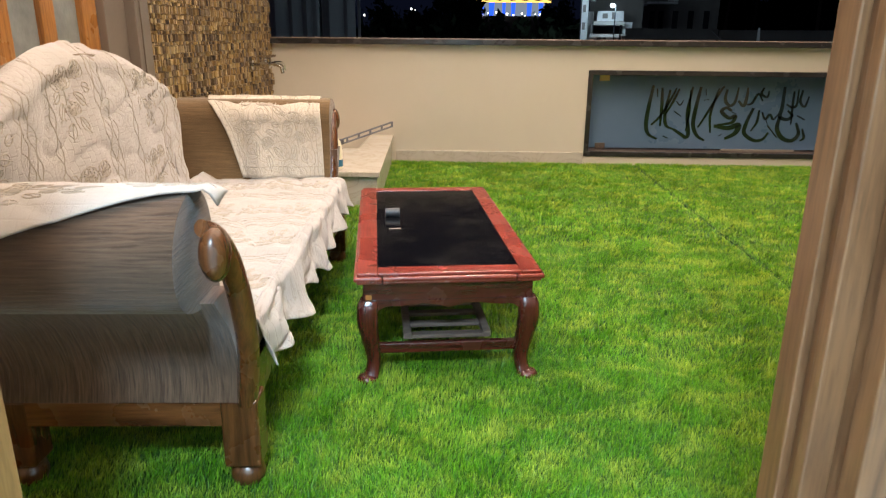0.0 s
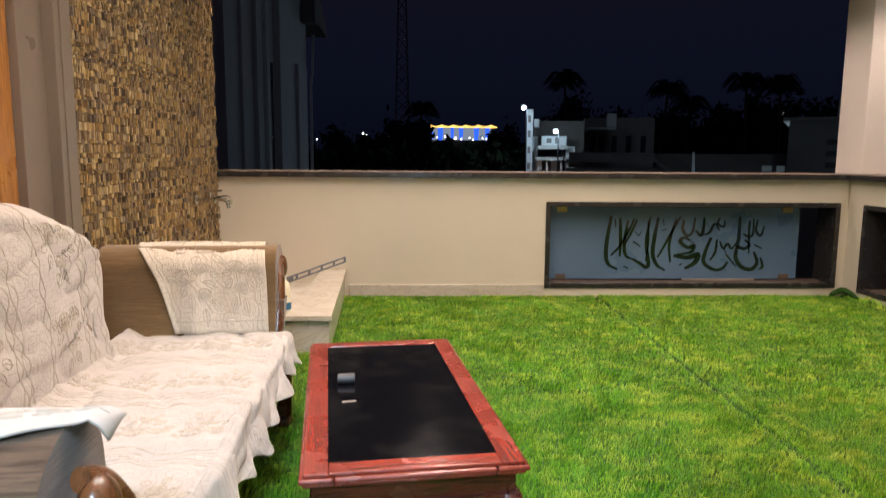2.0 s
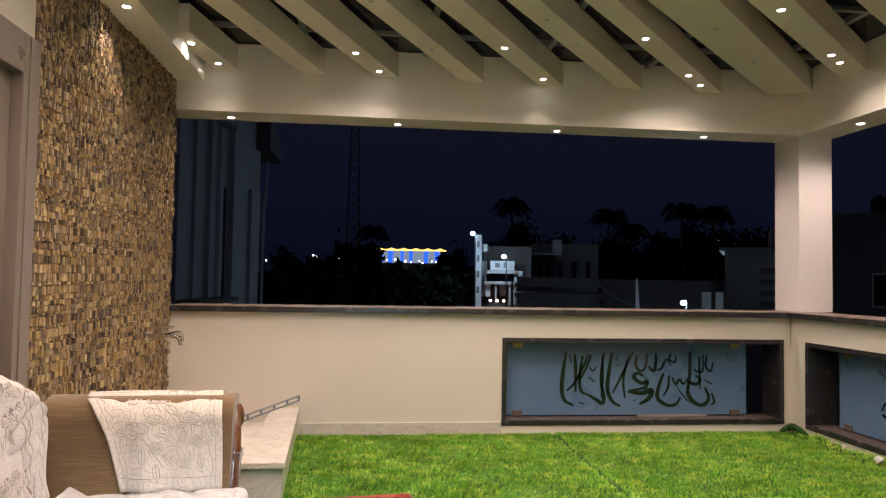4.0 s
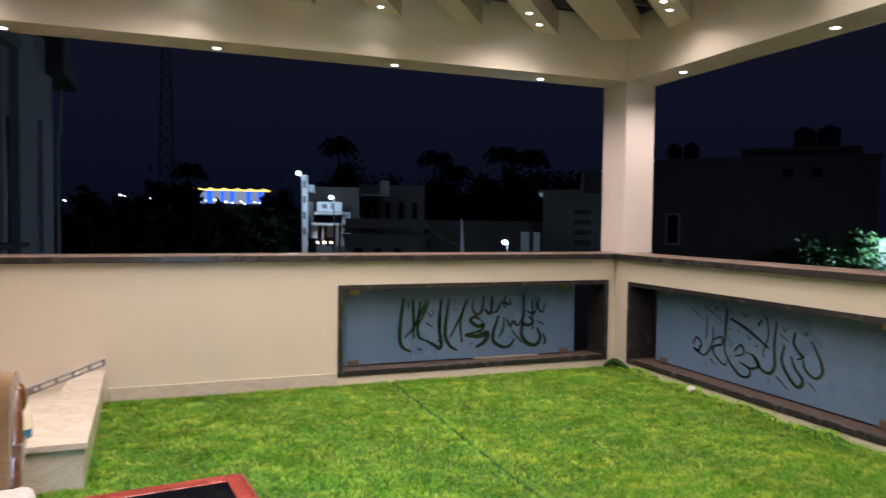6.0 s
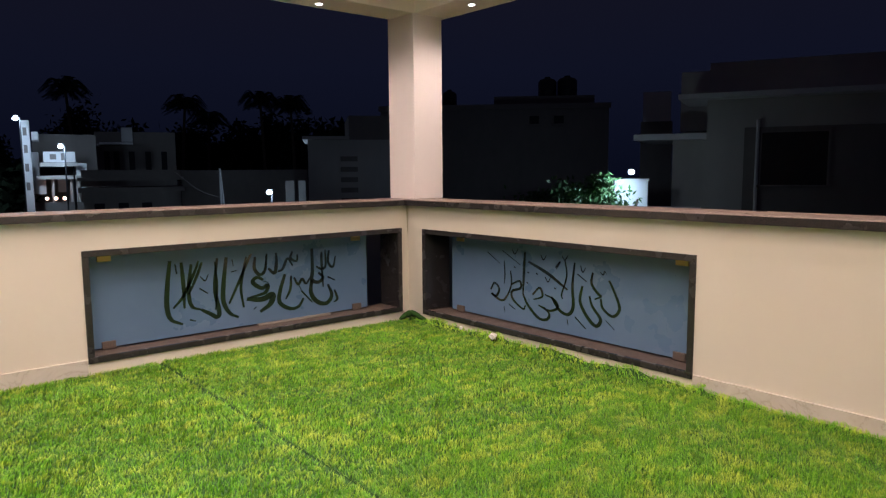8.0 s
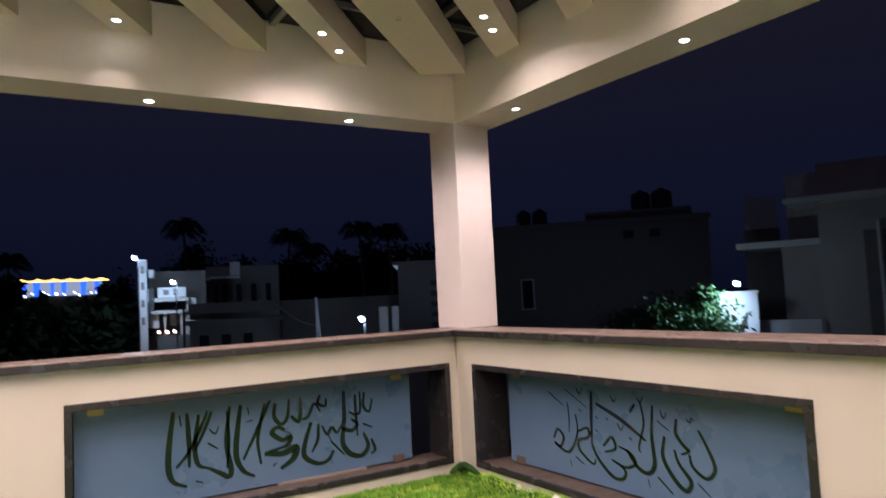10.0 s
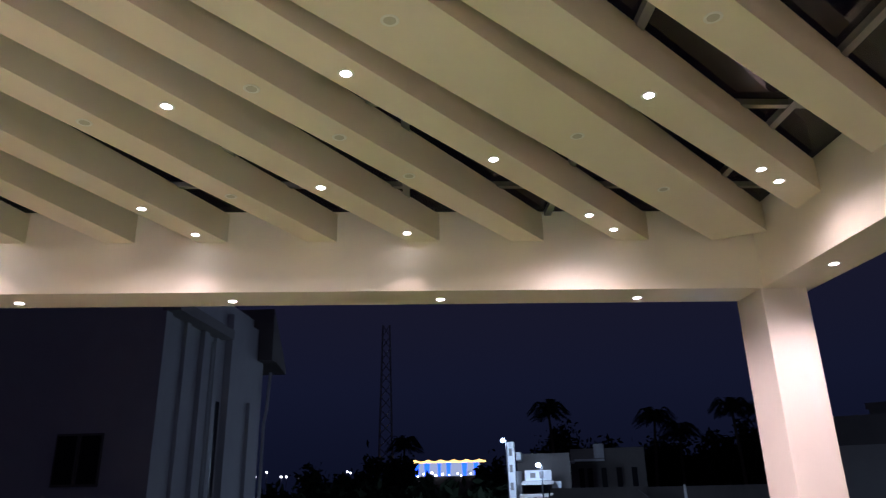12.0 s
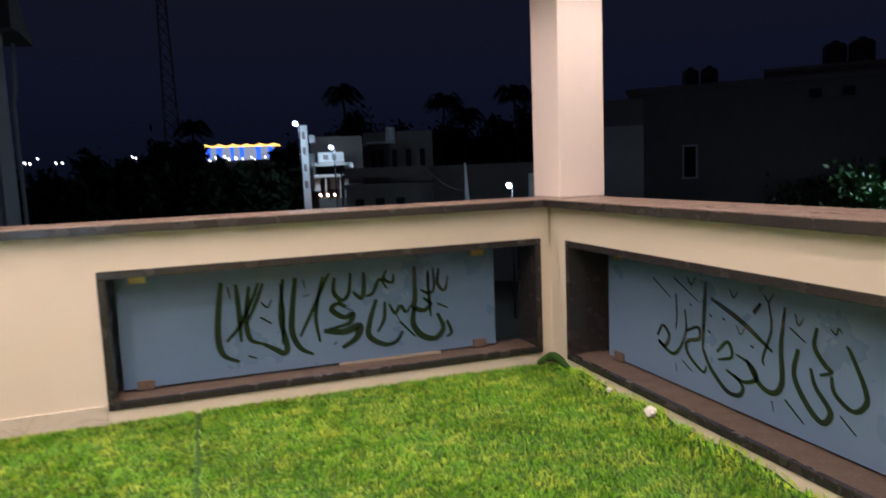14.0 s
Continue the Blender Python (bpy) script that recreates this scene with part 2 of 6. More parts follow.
# frosted glass: a blue-grey etched face that lets a little of the night through
FROST = material("frosted_glass", (0.16, 0.235, 0.36), 0.34, spec=0.5)
n = Nodes(FROST)
n.colour(n.mix(n.grey(n.noise(1.4, 4), 0, 1, 0.3, 0.7), (0.085, 0.145, 0.235), (0.12, 0.185, 0.29)))
n.bump(n.noise(500, 2), 0.05, 0.001)
n.rough(n.grey(n.noise(3), 0.22, 0.42, 0.3, 0.7))
CLEAR = material("clear_letter_glass", (0.012, 0.022, 0.016), 0.06, spec=0.6)
PANE = material("grey_door_glass", (0.22, 0.23, 0.22), 0.28)
n = Nodes(PANE)
n.colour(n.ramp(n.noise(7, 4), (0.3, (0.17, 0.18, 0.17)), (0.7, (0.29, 0.30, 0.28))))
n.bump(n.noise(25, 3), 0.3, 0.01)
ROOF_GLASS = material("tinted_roof_glass", (0.06, 0.055, 0.065), 0.05)
ROOF_GLASS.node_tree.nodes["Principled BSDF"].inputs["Transmission Weight"].default_value = 0.85
STEEL = material("grey_steel", (0.32, 0.31, 0.30), 0.45, 0.6)
CHROME = material("chrome", (0.78, 0.77, 0.75), 0.12, 1.0)
BRASS = material("dull_brass", (0.42, 0.31, 0.11), 0.35, 0.8)
BLACK_GLASS = material("black_glass", (0.004, 0.004, 0.005), 0.10, spec=0.3)
n = Nodes(BLACK_GLASS)
dust = n.noise(6, 6, 0.65, None, 1.0)
n.rough(n.grey(dust, 0.12, 0.20, 0.45, 0.62))
n.colour(n.ramp(dust, (0.49, (0.003, 0.003, 0.004)), (0.58, (0.005, 0.005, 0.0055)), (0.75, (0.008, 0.008, 0.009))))
PLASTIC_GREY = material("grey_plastic", (0.14, 0.145, 0.16), 0.4)
PLASTIC_DARK = material("dark_plastic", (0.045, 0.047, 0.052), 0.4)
PLASTIC_PALE = material("pale_plastic", (0.55, 0.55, 0.53), 0.45)
PLASTIC_CREAM = material("cream_plastic", (0.72, 0.66, 0.50), 0.4)
LABEL_BLUE = material("blue_label", (0.02, 0.12, 0.22), 0.4)
DULL_STRIP = material("dull_wood_strip", (0.24, 0.20, 0.165), 0.7)
PAPER = material("paper_scrap", (0.7, 0.68, 0.64), 0.8)


def glow(name, colour, power):
    m = bpy.data.materials.new(name)
    m.use_nodes = True
    t = m.node_tree
    t.nodes.remove(t.nodes["Principled BSDF"])
    e = t.nodes.new("ShaderNodeEmission")
    e.inputs[0].default_value, e.inputs[1].default_value = (*colour, 1), power
    t.links.new(e.outputs[0], t.nodes["Material Output"].inputs[0])
    return m


LED = glow("led_face", (1.0, 0.93, 0.82), 14)
LED_OFF = material("led_off", (0.52, 0.49, 0.40), 0.4)
FLOOD = glow("floodlight_face", (0.80, 0.92, 1.0), 40)

# ---- mesh helpers ----


def solid(bm, x0, x1, y0, y1, z0, z1, bevel=0.0, turn=None):
    got = bmesh.ops.create_cube(bm, size=1)["verts"]
    for v in got:
        v.co = Vector(((x0 + x1) / 2 + v.co.x * (x1 - x0), (y0 + y1) / 2 + v.co.y * (y1 - y0), (z0 + z1) / 2 + v.co.z * (z1 - z0)))
    if bevel:
        edges = list({e for v in got for e in v.link_edges})
        made = bmesh.ops.bevel(bm, geom=edges, offset=bevel, segments=2, profile=0.5, affect="EDGES")
        got = made["verts"]
        got = list({v for f in made["faces"] for v in f.verts} | {v for v in got})
    if turn:
        bmesh.ops.transform(bm, matrix=turn, verts=[v for v in got if v.is_valid])
    return bm


def box(x0, x1, y0, y1, z0, z1, bevel=0.0):
    return solid(bmesh.new(), x0, x1, y0, y1, z0, z1, bevel)


def lathe(profile, steps=20):
    """A turned solid about z from (radius, height) pairs."""
    bm = bmesh.new()
    rings = []
    for r, z in profile:
        rings.append([bm.verts.new((r * math.cos(2 * math.pi * i / steps), r * math.sin(2 * math.pi * i / steps), z)) for i in range(steps)])
    for a, b in zip(rings, rings[1:]):
        for i in range(steps):
            bm.faces.new((a[i], a[(i + 1) % steps], b[(i + 1) % steps], b[i]))
    bm.faces.new(rings[0][::-1])
    bm.faces.new(rings[-1])
    return bm


def sweep(points, radii, steps=10, squash=1.0, bm=None):
    """A tube along points with a radius at each; squash flattens it sideways."""
    bm = bm or bmesh.new()
    pts = [Vector(p) for p in points]
    rings = []
    whole = (pts[-1] - pts[0]).normalized()
    ref = Vector((0, 1, 0)) if abs(whole.z) > 0.7 else Vector((0, 0, 1))
    for i, p in enumerate(pts):
        d = (pts[min(i + 1, len(pts) - 1)] - pts[max(i - 1, 0)]).normalized()
        side = d.cross(ref)
        if side.length < 1e-3:
            side = Vector((1, 0, 0))
        side.normalize()
        up = side.cross(d)
        r = radii[i] if hasattr(radii, "__len__") else radii
        rings.append([bm.verts.new(p + side * math.cos(a) * r * squash + up * math.sin(a) * r) for a in (2 * math.pi * k / steps for k in range(steps))])
    for a, b in zip(rings, rings[1:]):
        for i in range(steps):
            bm.faces.new((a[i], a[(i + 1) % steps], b[(i + 1) % steps], b[i]))
    bm.faces.new(rings[0][::-1])
    bm.faces.new(rings[-1])
    return bm


def prism(outline, depth, axis="y"):
    """An outline in two axes, extruded along the third by (from, to)."""
    bm = bmesh.new()
    a, b = depth
    def at(u, v, w):
        return {"x": (w, u, v), "y": (u, w, v), "z": (u, v, w)}[axis]
    low = [bm.verts.new(at(u, v, a)) for u, v in outline]
    high = [bm.verts.new(at(u, v, b)) for u, v in outline]
    n = len(outline)
    for i in range(n):
        bm.faces.new((low[i], low[(i + 1) % n], high[(i + 1) % n], high[i]))
    bm.faces.new(low[::-1])
    bm.faces.new(high)
    bmesh.ops.recalc_face_normals(bm, faces=bm.faces)
    return bm


def spline(points, n=8):
    """Catmull-Rom through the points."""
    p = [Vector(q) for q in points]
    p = [2 * p[0] - p[1]] + p + [2 * p[-1] - p[-2]]
    out = []
    for i in range(1, len(p) - 2):
        for k in range(n):
            t = k / n
            out.append(0.5 * (2 * p[i] + (p[i + 1] - p[i - 1]) * t + (2 * p[i - 1] - 5 * p[i] + 4 * p[i + 1] - p[i + 2]) * t * t + (3 * p[i] - p[i - 1] - 3 * p[i + 1] + p[i + 2]) * t ** 3))
    out.append(p[-2])
    return out


def mesh_of(name, bm, mat, smooth=False):
    me = bpy.data.meshes.new(name)
    bmesh.ops.recalc_face_normals(bm, faces=bm.faces)
    bm.to_mesh(me)
    bm.free()
    me.materials.append(mat)
    if smooth:
        me.polygons.foreach_set("use_smooth", [True] * len(me.polygons))
        me.set_sharp_from_angle(angle=radians(38))
    return me


def part(name, bm, mat, parent, label="", smooth=False):
    ob = new(name, mesh_of(name, bm, mat, smooth))
    ob.parent = parent
    return tagged(ob, label)


def thing(name, m, label, category, group=""):
    ob = new(name)
    ob.empty_display_size = 0.1
    ob.matrix_world = m
    return tagged(ob, label, category, group)


def single(name, bm, mat, label, category, group="", smooth=False):
    return tagged(new(name, mesh_of(name, bm, mat, smooth)), label, category, group)


def setting(name, bm, mat, label="", smooth=False):
    return tagged(new(name, mesh_of(name, bm, mat, smooth)), label, kind="structure")


def join(*meshes):
    out = meshes[0]
    for b in meshes[1:]:
        me = bpy.data.meshes.new("join")
        b.to_mesh(me)
        b.free()
        out.from_mesh(me)
        bpy.data.meshes.remove(me)
    return out


# ---- terrace: floor, parapets, beams, column ----
setting("floor", box(-6.3, 0.5, -6.12, 0.4, FLOOR - 0.25, FLOOR), plaster("screed", (0.30, 0.28, 0.25), (0.36, 0.34, 0.30)), "grey screed terrace floor under the turf")

TOP = 1.115  # underside of the coping
# north parapet with the long opening of its glass
bm = box(-6.2, -2.935, 0.0, 0.3, FLOOR, TOP)
solid(bm, -2.935, -0.085, 0.0, 0.3, 0.882, TOP)
solid(bm, -2.935, -0.085, 0.0, 0.3, FLOOR, 0.054)
solid(bm, -0.085, 0.3, 0.0, 0.3, FLOOR, TOP)
setting("wall_north", bm, WALL, "cream painted parapet wall with a glazed opening")
bm = box(0.0, 0.3, -0.243, 0.0, FLOOR, TOP)
solid(bm, 0.0, 0.3, -3.09, -0.243, 0.872, TOP)
solid(bm, 0.0, 0.3, -3.09, -0.243, FLOOR, 0.054)
solid(bm, 0.0, 0.3, -6.0, -3.09, FLOOR, TOP)
setting("wall_east", bm, WALL, "cream painted parapet wall with a glazed opening")
setting("skirting_north", box(-4.81, -2.945, -0.014, 0.0, FLOOR, 0.085, 0.003), MARBLE, "cream marble skirting")
setting("skirting_east", box(-0.014, 0.0, -6.0, -3.10, FLOOR, 0.085, 0.003), MARBLE, "cream marble skirting")
# granite coping, mitred at the corner, with a polished front edge
bm = box(-6.0, -0.06, -0.06, 0.36, TOP, TOP + 0.045, 0.006)
solid(bm, -0.06, 0.36, -6.0, 0.36, TOP, TOP + 0.045, 0.006)
setting("coping", bm, COPING, "brown speckled granite coping with a worn matt top")
bm = box(-6.0, -0.063, -0.068, -0.062, TOP - 0.012, TOP + 0.038, 0.002)
solid(bm, -0.068, -0.062, -6.0, -0.07, TOP - 0.012, TOP + 0.038, 0.002)
setting("coping_edge", bm, EDGE, "dark polished edge of the granite coping")

STAIN = plaster("damp_stain", (0.30, 0.27, 0.17), (0.42, 0.38, 0.26), 0.7)
stain = bmesh.new()
edge = [(-0.02, 1.10), (0.0, 1.10), (0.0, 0.86), (-0.003, 0.80), (-0.008, 0.93), (-0.013, 1.02)]
bmesh.ops.recalc_face_normals(stain, faces=[stain.faces.new([stain.verts.new((u - 0.003, -0.0025, z)) for u, z in edge]), stain.faces.new([stain.verts.new((-0.0025, u - 0.003, z)) for u, z in edge])])
setting("stain", stain, STAIN, "narrow damp stain running down the parapet corner")
BZ = 2.943
setting("column", box(0.07, 0.43, -0.035, 0.38, TOP + 0.045, BZ, 0.006), COLUMN, "pale painted square corner column")
setting("column_south", box(0.07, 0.48, -6.0, -5.7, TOP + 0.045, BZ, 0.006), COLUMN, "pale painted square column")
bm = box(-6.3, 0.09, -0.03, 0.36, BZ, 3.58)
setting("beam_north", bm, BEAM, "cream painted perimeter beam")
setting("beam_east", box(0.09, 0.5, -6.1, 0.36, BZ, 3.58), BEAM, "cream painted perimeter beam")
setting("beam_south", box(-6.0, 0.09, -6.15, -5.98, 2.3, 3.58), BEAM, "cream painted beam over the doorway")
setting("beam_west", box(-6.3, -5.76, -6.0, -0.03, 3.21, 3.58), BEAM, "grey-cream beam above the stone wall")


def glazed_opening(name, along, a0, a1, writing, label):
    """A granite-lined opening, its sill, glass and corner clips. along: the parapet's axis; the wall's face is at 0 and it goes outward."""
    def b(u0, u1, w0, w1, z0, z1, bevel=0.0, bm=None):
        bm = bm or bmesh.new()
        return solid(bm, u0, u1, w0, w1, z0, z1, bevel) if along == "x" else solid(bm, w0, w1, u0, u1, z0, z1, bevel)
    top = thing(name, Matrix(), label, "window")
    tagged(top, kind="structure")
    w = 0.045
    part("window_frame", b(a0, a1, -0.012, 0.30, 0.88 - w, 0.88, 0.003), EDGE, top, "black granite lining")
    part("window_frame", b(a0, a1, -0.012, 0.02, 0.05, 0.05 + w, 0.003), EDGE, top, "black granite lining")
    part("window_frame", b(a0, a0 + w, -0.012, 0.30, 0.05 + w, 0.88 - w, 0.003), EDGE, top, "black granite lining")
    part("window_frame", b(a1 - w, a1, -0.012, 0.30, 0.05 + w, 0.88 - w, 0.003), EDGE, top, "black granite lining")
    part("window_sill", b(a0 + w, a1 - w, 0.02, 0.30, 0.06, 0.05 + w - 0.004), SILL, top, "dusty brown granite sill")
    g0, g1 = (a0 + w + 0.02, a1 - 0.28) if along == "x" else (a0 + w + 0.04, a1 - 0.2)
    pane = part("pane", b(g0, g1, 0.20, 0.21, 0.105, 0.83, 0.002), FROST, top, "blue-grey frosted glass with clear script")
    for u in (g0 + 0.13, g1 - 0.13):
        for z, mat in ((0.80, BRASS), (0.125, SILL)):
            part("glass_clip", b(u - 0.05, u + 0.05, 0.185, 0.225, z - 0.03, z + 0.03, 0.004), mat, top, "square glass clip")
    if along == "x":
        part("batten", b(-1.53, -0.80, 0.165, 0.195, 0.092, 0.108, 0.002), DULL_STRIP, top, "pale wooden strip lying on the sill")
    bm = bmesh.new()
    for wide, *pts in writing:
        pts = [(u + (-0.025 if along == "x" else 0.045), z) for u, z in pts]
        line = spline([Vector((u, 0.0, z)) for u, z in pts], 6) if len(pts) > 2 else [Vector((u, 0, z)) for u, z in pts]
        n = len(line) - 1
        rows = []
        for i, p in enumerate(line):
            d = (line[min(i + 1, n)] - line[max(i - 1, 0)]).normalized()
            side = Vector((-d.z, 0, d.x))
            # a slanted pen: strokes thin towards the ends
            half = wide * 0.62 * (0.45 + 0.55 * math.sin(math.pi * min(1, 0.12 + i / n * 0.86))) * (0.75 + 0.25 * abs(d.z))
            rows.append([p + side * half, p - side * half])
        vs = []
        for a, c in rows:
            row = []
            for p in (a, c):
                row.append(bm.verts.new((p.x, 0.197, p.z) if along == "x" else (0.197, p.x, p.z)))
            vs.append(row)
        for q, r in zip(vs, vs[1:]):
            bm.faces.new((q[0], q[1], r[1], r[0]))
    letters = part("script", bm, CLEAR, pane, "dark clear-glass calligraphy strokes")
    return top


WRITING_NORTH = []
WRITING_NORTH.append((0.034, (-2.23, 0.73), (-2.26, 0.52), (-2.27, 0.35), (-2.24, 0.25), (-2.15, 0.2)))
WRITING_NORTH.append((0.022, (-2.22, 0.34), (-2.13, 0.44), (-2.03, 0.63), (-2.0, 0.71)))
WRITING_NORTH.append((0.028, (-2.14, 0.71), (-2.13, 0.52), (-2.13, 0.33)))
WRITING_NORTH.append((0.028, (-2.06, 0.69), (-2.09, 0.47), (-2.07, 0.34), (-1.99, 0.3)))
WRITING_NORTH.append((0.022, (-1.97, 0.7), (-2.02, 0.58), (-2.09, 0.44)))
WRITING_NORTH.append((0.034, (-1.99, 0.3), (-1.91, 0.25), (-1.86, 0.22), (-1.84, 0.27), (-1.87, 0.47), (-1.84, 0.72)))
WRITING_NORTH.append((0.017, (-1.86, 0.69), (-1.85, 0.47), (-1.87, 0.28)))
WRITING_NORTH.append((0.034, (-1.76, 0.72), (-1.79, 0.52), (-1.8, 0.35), (-1.75, 0.24), (-1.67, 0.19)))
WRITING_NORTH.append((0.022, (-1.75, 0.32), (-1.66, 0.49), (-1.56, 0.69), (-1.53, 0.73)))
WRITING_NORTH.append((0.022, (-1.62, 0.27), (-1.64, 0.44), (-1.61, 0.6), (-1.58, 0.71)))
WRITING_NORTH.append((0.028, (-1.5, 0.7), (-1.51, 0.6), (-1.46, 0.54), (-1.41, 0.58), (-1.39, 0.72)))
WRITING_NORTH.append((0.028, (-1.38, 0.59), (-1.32, 0.54), (-1.3, 0.63), (-1.3, 0.72)))
WRITING_NORTH.append((0.022, (-1.29, 0.55), (-1.24, 0.57), (-1.19, 0.66), (-1.14, 0.59)))
WRITING_NORTH.append((0.022, (-1.14, 0.72), (-1.16, 0.66), (-1.1, 0.63), (-1.09, 0.69)))
WRITING_NORTH.append((0.034, (-1.43, 0.49), (-1.49, 0.52), (-1.53, 0.48), (-1.45, 0.42), (-1.39, 0.44), (-1.41, 0.38), (-1.48, 0.36), (-1.56, 0.35)))
WRITING_NORTH.append((0.050, (-1.59, 0.34), (-1.45, 0.32), (-1.35, 0.35), (-1.37, 0.27), (-1.47, 0.21)))
WRITING_NORTH.append((0.034, (-1.22, 0.52), (-1.27, 0.38), (-1.28, 0.27), (-1.18, 0.2), (-1.09, 0.21), (-1.04, 0.28)))
WRITING_NORTH.append((0.022, (-1.16, 0.5), (-1.17, 0.38), (-1.22, 0.29)))
WRITING_NORTH.append((0.022, (-1.13, 0.48), (-1.09, 0.41), (-1.05, 0.46), (-1.01, 0.41), (-0.97, 0.46)))
WRITING_NORTH.append((0.022, (-1.06, 0.35), (-0.95, 0.23)))
WRITING_NORTH.append((0.034, (-0.94, 0.73), (-0.94, 0.52), (-0.95, 0.44), (-0.88, 0.41), (-0.83, 0.45), (-0.88, 0.5)))
WRITING_NORTH.append((0.039, (-0.95, 0.44), (-0.96, 0.32), (-0.9, 0.23), (-0.8, 0.2), (-0.74, 0.27), (-0.78, 0.38)))
WRITING_NORTH.append((0.022, (-0.84, 0.69), (-0.84, 0.58), (-0.83, 0.36)))
WRITING_NORTH.append((0.022, (-0.9, 0.56), (-0.84, 0.53), (-0.8, 0.56), (-0.8, 0.71)))
WRITING_NORTH.append((0.022, (-0.76, 0.7), (-0.77, 0.59), (-0.72, 0.54), (-0.69, 0.64)))
WRITING_NORTH.append((0.022, (-0.78, 0.45), (-0.7, 0.41)))
WRITING_NORTH.append((0.022, (-0.71, 0.32), (-0.68, 0.23), (-0.72, 0.2)))
WRITING_NORTH.append((0.017, (-2.19, 0.7), (-2.18, 0.62)))
WRITING_NORTH.append((0.011, (-1.99, 0.58), (-1.95, 0.54), (-1.92, 0.59)))
WRITING_NORTH.append((0.017, (-2.0, 0.48), (-1.93, 0.43)))
WRITING_NORTH.append((0.011, (-1.72, 0.59), (-1.67, 0.6)))
WRITING_NORTH.append((0.011, (-1.71, 0.7), (-1.7, 0.64)))
WRITING_NORTH.append((0.011, (-1.43, 0.48), (-1.38, 0.46)))
WRITING_NORTH.append((0.017, (-2.09, 0.23), (-2.04, 0.21)))
WRITING_NORTH.append((0.011, (-1.08, 0.4), (-1.06, 0.36)))
WRITING_NORTH.append((0.011, (-1.53, 0.24), (-1.5, 0.26)))
WRITING_EAST = []
WRITING_EAST.append((0.011, (-0.98, 0.7), (-1.14, 0.61)))
WRITING_EAST.append((0.011, (-1.17, 0.73), (-1.39, 0.62)))
WRITING_EAST.append((0.025, (-1.44, 0.74), (-1.43, 0.58), (-1.42, 0.37)))
WRITING_EAST.append((0.028, (-1.48, 0.66), (-1.7, 0.58), (-1.91, 0.47)))
WRITING_EAST.append((0.022, (-1.02, 0.36), (-1.07, 0.43), (-1.13, 0.38), (-1.09, 0.31), (-1.03, 0.33), (-1.15, 0.28), (-1.22, 0.32), (-1.28, 0.44), (-1.27, 0.56)))
WRITING_EAST.append((0.011, (-1.19, 0.64), (-1.2, 0.52), (-1.19, 0.43)))
WRITING_EAST.append((0.022, (-1.28, 0.44), (-1.38, 0.48), (-1.39, 0.42), (-1.29, 0.38), (-1.3, 0.31), (-1.42, 0.24), (-1.45, 0.28)))
WRITING_EAST.append((0.025, (-1.42, 0.37), (-1.48, 0.28), (-1.6, 0.19), (-1.69, 0.19), (-1.72, 0.24), (-1.66, 0.29)))
WRITING_EAST.append((0.020, (-1.53, 0.38), (-1.61, 0.45), (-1.64, 0.38), (-1.54, 0.34)))
WRITING_EAST.append((0.022, (-1.6, 0.3), (-1.72, 0.27), (-1.81, 0.31), (-1.77, 0.37), (-1.67, 0.4)))
WRITING_EAST.append((0.028, (-1.74, 0.39), (-1.83, 0.29), (-1.92, 0.27), (-1.97, 0.34), (-1.96, 0.51), (-1.98, 0.7)))
WRITING_EAST.append((0.014, (-1.88, 0.71), (-1.9, 0.58), (-1.85, 0.43), (-1.86, 0.39)))
WRITING_EAST.append((0.014, (-1.78, 0.64), (-1.83, 0.69), (-1.79, 0.63)))
WRITING_EAST.append((0.014, (-2.01, 0.61), (-2.1, 0.56)))
WRITING_EAST.append((0.028, (-2.06, 0.52), (-2.04, 0.39), (-2.12, 0.27), (-2.2, 0.22), (-2.24, 0.28), (-2.16, 0.37), (-2.13, 0.45)))
WRITING_EAST.append((0.022, (-2.16, 0.64), (-2.15, 0.55), (-2.21, 0.48), (-2.24, 0.46), (-2.18, 0.43)))
WRITING_EAST.append((0.022, (-2.24, 0.44), (-2.26, 0.37), (-2.35, 0.32), (-2.41, 0.37), (-2.4, 0.44), (-2.33, 0.57), (-2.31, 0.59)))
WRITING_EAST.append((0.008, (-2.23, 0.65), (-2.26, 0.63), (-2.27, 0.66), (-2.29, 0.64)))
WRITING_EAST.append((0.011, (-2.29, 0.28), (-2.37, 0.22)))
WRITING_EAST.append((0.017, (-1.99, 0.26), (-2.1, 0.18)))
WRITING_EAST.append((0.008, (-1.19, 0.23), (-1.2, 0.18)))
WRITING_EAST.append((0.008, (-1.91, 0.23), (-1.92, 0.18)))
WRITING_EAST.append((0.014, (-1.25, 0.26), (-1.33, 0.22)))
WRITING_EAST.append((0.008, (-1.29, 0.75), (-1.32, 0.71), (-1.36, 0.76)))
WRITING_EAST.append((0.008, (-1.62, 0.73), (-1.65, 0.69), (-1.68, 0.73)))
WRITING_EAST.append((0.008, (-1.85, 0.74), (-1.88, 0.71), (-1.91, 0.75)))
WRITING_EAST.append((0.008, (-2.04, 0.68), (-2.06, 0.63), (-2.09, 0.67)))
WRITING_EAST.append((0.008, (-1.67, 0.55), (-1.7, 0.51), (-1.73, 0.55)))
WRITING_EAST.append((0.017, (-1.47, 0.57), (-1.49, 0.56)))
WRITING_EAST.append((0.017, (-1.57, 0.57), (-1.59, 0.56)))
WRITING_EAST.append((0.017, (-1.46, 0.48), (-1.48, 0.47)))
WRITING_EAST.append((0.017, (-1.77, 0.47), (-1.79, 0.46)))
WRITING_EAST.append((0.014, (-1.31, 0.6), (-1.33, 0.59)))
